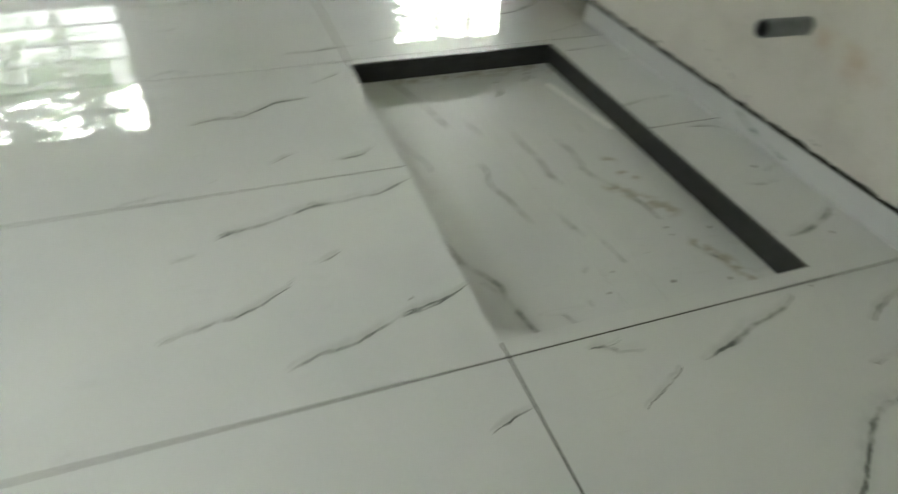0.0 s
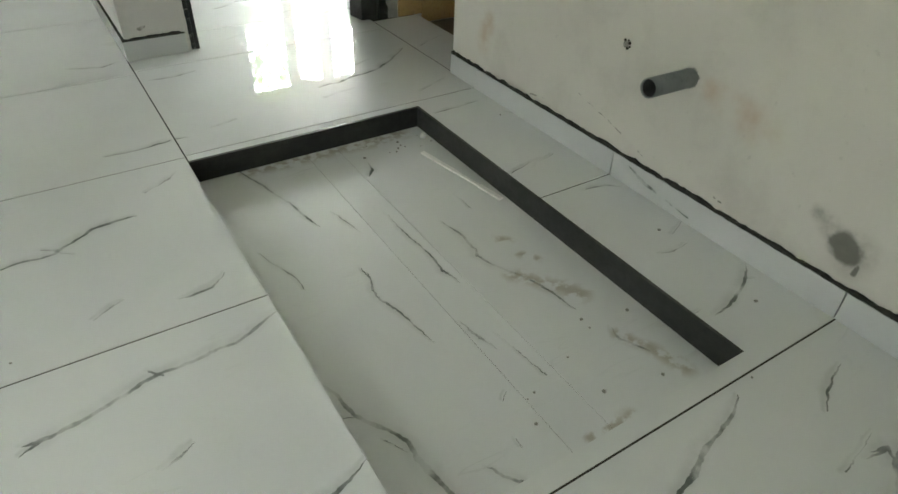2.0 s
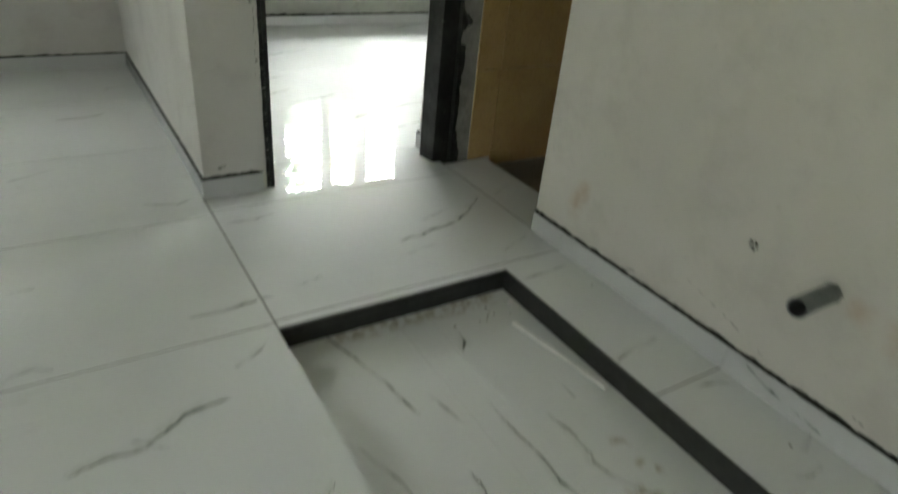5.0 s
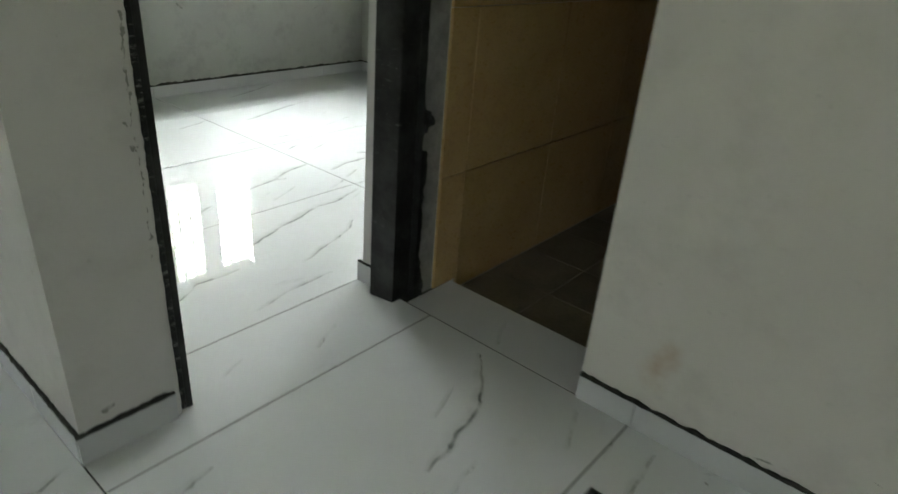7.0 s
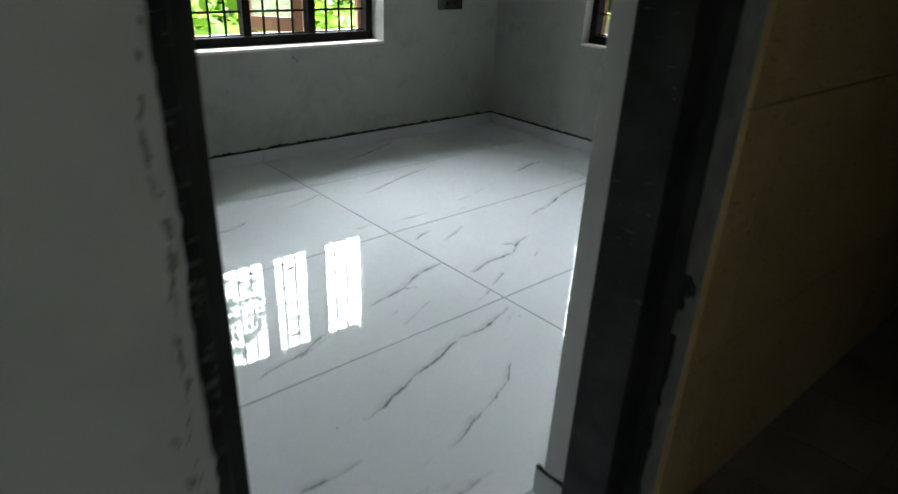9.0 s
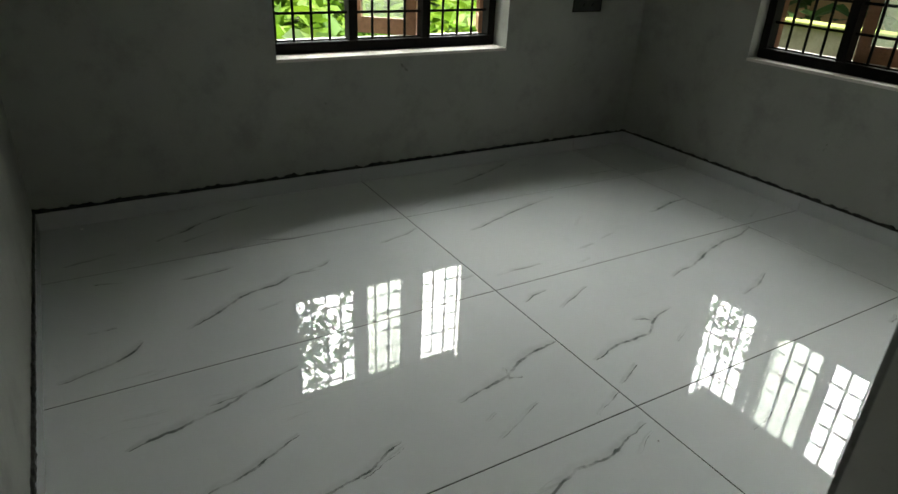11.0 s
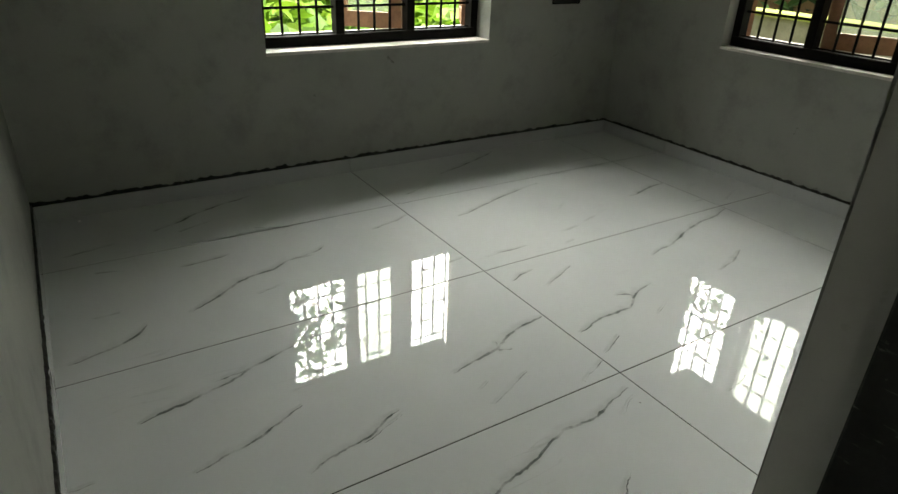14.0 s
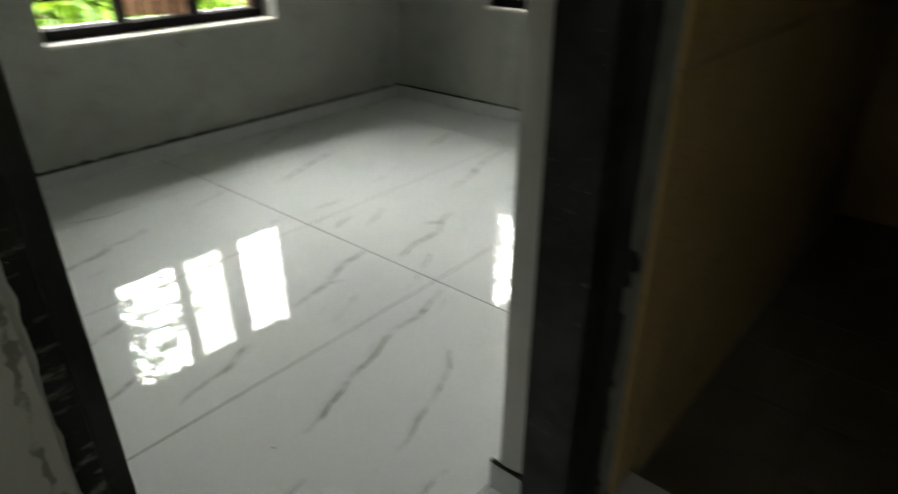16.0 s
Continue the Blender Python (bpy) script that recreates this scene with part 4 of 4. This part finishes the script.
def switch_box(m, w, h, label):
    """An empty electric box without its plate, its hollow a flat dark panel; local x along the wall, -y into the room.
    """
    ob = root("switch_box", m, label, "switch box")
    t = 0.006
    part("rim", boxes((0, w, -0.004, 0.0, 0, t), (0, w, -0.004, 0.0, h - t, h), (0, t, -0.004, 0.0, t, h - t), (w - t, w, -0.004, 0.0, t, h - t)), M_STEEL, ob)
    # no recess is cut: the panel's dark colour stands in for shade
    part("back", boxes((t, w - t, -0.0025, -0.0005, t, h - t)), M_HOLLOW_SHADE, ob, "flat dark panel for the hollow's shade")
    for i in range(2):
        bm = bmesh.new()
        rod(bm, (w * (0.35 + 0.3 * i), -0.003, h * 0.4), (w * (0.38 + 0.3 * i), -0.008, h * 0.62), 0.004, 6)
        part("wire_end", bm, M_STEEL, ob)
    return ob


switch_box(pose(2.125, BY1, 0.915), 0.236, 0.085, "black open switch box in the bedroom wall")
switch_box(pose(STUB, 3.74, 0.872, 0, 0, -90), 0.15, 0.085, "black open switch box in the hall wall")

strip_ob = thing("plastic_strip", boxes((-0.205, -0.02, -0.0085, 0.0085, 0, 0.007), (-0.0205, 0.10, -0.0065, 0.0065, 0, 0.006), (0.0995, 0.205, -0.010, 0.009, 0, 0.007), bevel=0.0015), M_WHITE, "thin white plastic strip lying in the sunken bed", "strip")
strip_ob.matrix_world = pose(-0.363, 1.115, PZ + 0.0005, 0, 0, -80.2)
lump = bmesh.new()
blob(lump, (0, 0, 0.010), 0.011, 3, 1.1)
smooth(thing("plaster_lump", lump, M_WHITE, "small white lump of plaster in the bed's corner", "plaster")).matrix_world = pose(-0.335, 1.42, PZ)
rng = random.Random(4)
for i in range(20):
    bm = bmesh.new()
    r = rng.uniform(0.0025, 0.006)
    blob(bm, (0, 0, r * 0.5), r, i, 0.6, 1)
    crumb = thing("mortar_crumb", bm, M_CEMENT, "tiny grey crumb of mortar on the tiles", "debris", "", "crumbs in the sunken bed")
    edge = rng.random()
    crumb.matrix_world = pose(rng.uniform(-0.62, -0.32) if edge < 0.6 else rng.uniform(-0.95, -0.32), rng.uniform(1.36, 1.47) if edge < 0.45 else rng.uniform(0.03, 0.35), PZ)

for i, (x, y) in enumerate(((-1.74, 0.82), (-1.33, 0.19), (-0.12, 0.10), (-0.35, -0.06), (-0.06, 1.30), (-0.10, 0.45), (0.62, 3.42), (-0.3, 3.3), (-0.775, 5.725))):
    bm = bmesh.new()
    blob(bm, (0, 0, 0.002), 0.007 if i == 8 else 0.0035 + 0.001 * (i % 3), i + 40, 0.6, 1)
    thing("mortar_crumb", bm, M_WHITE if i == 8 else M_CEMENT, "tiny crumb of mortar on the polished tiles", "debris", "", "crumbs on the floor").matrix_world = pose(x, y, 0)

# ---- garden outside ----
thing("ground", boxes((-60, 60, -60, 60, -0.75, -0.55)), M_SOIL, "dark soil with low weeds", "ground", "structure")


def leaves(name, n, region, size, material, label, category, seed, kind="stuff", droop=0.5):
    """Many folded leaves in a loose mass; region gives a place from a random source."""
    r = random.Random(seed)
    verts, faces = [], []
    for i in range(n):
        c = Vector(region(r))
        s = size * r.uniform(0.55, 1.25)
        q = Euler((r.gauss(0, droop), r.gauss(0, droop), r.uniform(0, 6.28))).to_matrix()
        k = len(verts)
        for p in ((0, -0.15, 0), (0.34, 0.1, 0.07), (0.26, 0.55, 0.05), (0, 1, -0.12), (-0.26, 0.55, 0.05), (-0.34, 0.1, 0.07), (0, 0.4, 0)):
            verts.append(tuple(c + q @ (Vector(p) * s)))
        faces += [(k, k + 1, k + 6), (k + 1, k + 2, k + 6), (k + 2, k + 3, k + 6), (k + 3, k + 4, k + 6), (k + 4, k + 5, k + 6), (k + 5, k, k + 6)]
    me = bpy.data.meshes.new(name)
    me.from_pydata(verts, [], faces)
    me.materials.append(material)
    return tagged(new(name, me), label, category, "", kind)


def bank(x0, x1, y0, y1, top, base=-0.5):
    def f(r):
        x, y = r.uniform(x0, x1), r.uniform(y0, y1)
        h = top * (0.75 + 0.5 * noise.noise((x * 0.9, y * 0.9, 2.0)))
        return x, y, base + (h - base) * (1 - r.random() ** 2.2)
    return f


leaves("garden_plants", 4200, bank(-1.6, 5.2, 6.75, 9.6, 0.75), 0.20, M_LEAF, "thick bed of bright green broad leaves", "plants", 11)
leaves("garden_plants", 1800, bank(-2.5, 6.0, 9.4, 10.6, 1.9), 0.24, M_LEAF, "thick bed of bright green broad leaves", "plants", 14)
leaves("garden_plants", 1500, bank(-5.5, -1.7, 5.6, 8.6, 0.8), 0.24, M_LEAF, "thick bed of bright green broad leaves", "plants", 12)
leaves("garden_weeds", 1200, bank(3.6, 6.2, 2.2, 6.2, 0.1), 0.14, M_LEAF, "low green weeds beside the yard wall", "plants", 13)


def tree(x, y, h, crown, seed, n=1500):
    r = random.Random(seed)
    ob = root("tree", pose(x, y, -0.55), "leafy green garden tree with a bare trunk", "tree", "", "garden trees")
    bm = bmesh.new()
    prev, rad = Vector((0, 0, 0)), 0.11
    for i in range(1, 7):
        p = Vector((r.gauss(0, 0.08) * i ** 0.5, r.gauss(0, 0.08) * i ** 0.5, h * i / 6))
        d = p - prev
        m = Matrix.Translation((p + prev) / 2) @ d.to_track_quat("Z", "Y").to_matrix().to_4x4()
        bmesh.ops.create_cone(bm, cap_ends=True, segments=9, radius1=rad, radius2=rad * 0.86, depth=d.length * 1.03, matrix=m)
        prev, rad = p, rad * 0.86
    tips = [prev]
    for i in range(9):
        z = h * r.uniform(0.5, 0.95)
        a = r.uniform(0, 6.28)
        b = Vector((math.cos(a), math.sin(a), r.uniform(0.2, 0.8))) * crown * r.uniform(0.5, 0.9) + Vector((0, 0, z))
        s = Vector((0, 0, z))
        m = Matrix.Translation((s + b) / 2) @ (b - s).to_track_quat("Z", "Y").to_matrix().to_4x4()
        bmesh.ops.create_cone(bm, cap_ends=True, segments=6, radius1=0.04, radius2=0.012, depth=(b - s).length, matrix=m)
        tips.append(b)
    part("trunk", bm, M_BARK, ob)

    def where(rr):
        t = rr.choice(tips)
        return t.x + rr.gauss(0, crown * 0.28), t.y + rr.gauss(0, crown * 0.28), t.z + rr.gauss(0, crown * 0.22)
    c = leaves("crown", n, where, 0.2, M_LEAF2, "", "", seed + 50, "", 0.9)
    c.parent = ob
    return ob


# hedges added outside the windows to keep low sky light out
leaves("sky_block_hedge", 3200, bank(-3.0, 6.5, 10.6, 11.8, 3.3), 0.3, M_LEAF2, "tall dark green hedge added behind the garden to block low sky", "hedge", 21)
leaves("sky_block_hedge", 2600, bank(7.2, 8.2, -1.0, 11.0, 3.0), 0.3, M_LEAF2, "tall dark green hedge added behind the yard wall to block low sky", "hedge", 22)
leaves("sky_block_hedge", 1500, bank(-7.5, -3.1, 9.6, 10.6, 2.6), 0.3, M_LEAF2, "tall dark green hedge added behind the garden to block low sky", "hedge", 23)


def leaning_tree(x, y, reach, seed, n=330, wide=1.0):
    """A slim tree whose upper limbs hang across a window."""
    r = random.Random(seed)
    ob = root("tree", pose(x, y, -0.55), "slim garden tree with sparse drooping leaves", "tree", "", "garden trees")
    top = Vector(reach) - Vector((x, y, -0.55))
    pts = [Vector((0, 0, 0)), Vector((top.x * 0.1, top.y * 0.1, 1.6)), Vector((top.x * 0.45, top.y * 0.45, top.z * 0.93)), top]
    bm = bmesh.new()
    for i, (a, b) in enumerate(zip(pts, pts[1:])):
        rod(bm, a, b, 0.05 / (1 + i), 7)
    spots = [top]
    for i in range(int(7 * wide)):
        e = top + Vector((r.uniform(-0.55, 0.55) * wide, r.uniform(-0.3, 0.3), r.uniform(-0.6, 0.45) * wide))
        rod(bm, pts[2].lerp(top, r.uniform(0.3, 1.0)), e, 0.008, 5)
        spots.append(e)
    part("trunk", bm, M_BARK, ob)
    crown = leaves("crown", n, lambda q: tuple(q.choice(spots) + Vector((q.gauss(0, 0.15), q.gauss(0, 0.15), q.gauss(0, 0.18)))), 0.085, M_LEAF2, "", "", seed + 9, "", 0.9)
    crown.parent = ob
    return ob


leaning_tree(-0.75, 7.6, (0.75, 7.2, 2.0), 61)
leaning_tree(4.7, 6.8, (4.3, 5.65, 2.0), 62)
leaning_tree(-5.2, 6.6, (-3.6, 5.95, 2.45), 63, 3000, 1.6)
tree(-1.2, 10.4, 3.4, 1.1, 1, 700)
tree(5.4, 15.0, 4.2, 1.6, 2, 900)
tree(-6.2, 11.5, 4.0, 1.7, 4, 900)

yard = root("yard_wall", pose(0, 0, 0), "weathered yard wall with mossy yellow coping", "wall")
part("wall_body", boxes((6.3, 6.5, -2.0, 11.0, -0.6, 0.575)), M_BLOCK, yard)
part("coping", boxes((6.24, 6.56, -2.0, 11.0, 0.575, 0.63), bevel=0.01), M_MOSS, yard, "mossy yellow-green coping")
house = root("neighbour_house", pose(0, 0, 0), "ochre and cream house across the yard", "house")
part("wall", boxes((9.0, 14.0, 5.2, 12.0, -0.6, 3.2)), M_HOUSE, house)
part("plinth", boxes((8.97, 14.03, 5.17, 12.03, -0.6, 0.9)), M_OCHRE, house, "ochre plinth")
for k in range(2):
    part("pillar", boxes((8.2, 8.5, 5.6 + 2.6 * k, 5.9 + 2.6 * k, -0.6, 3.2), bevel=0.02), M_OCHRE, house, "ochre porch pillar")
part("roof", boxes((7.8, 14.4, 4.8, 12.4, 3.2, 3.4)), M_CEMENT, house)
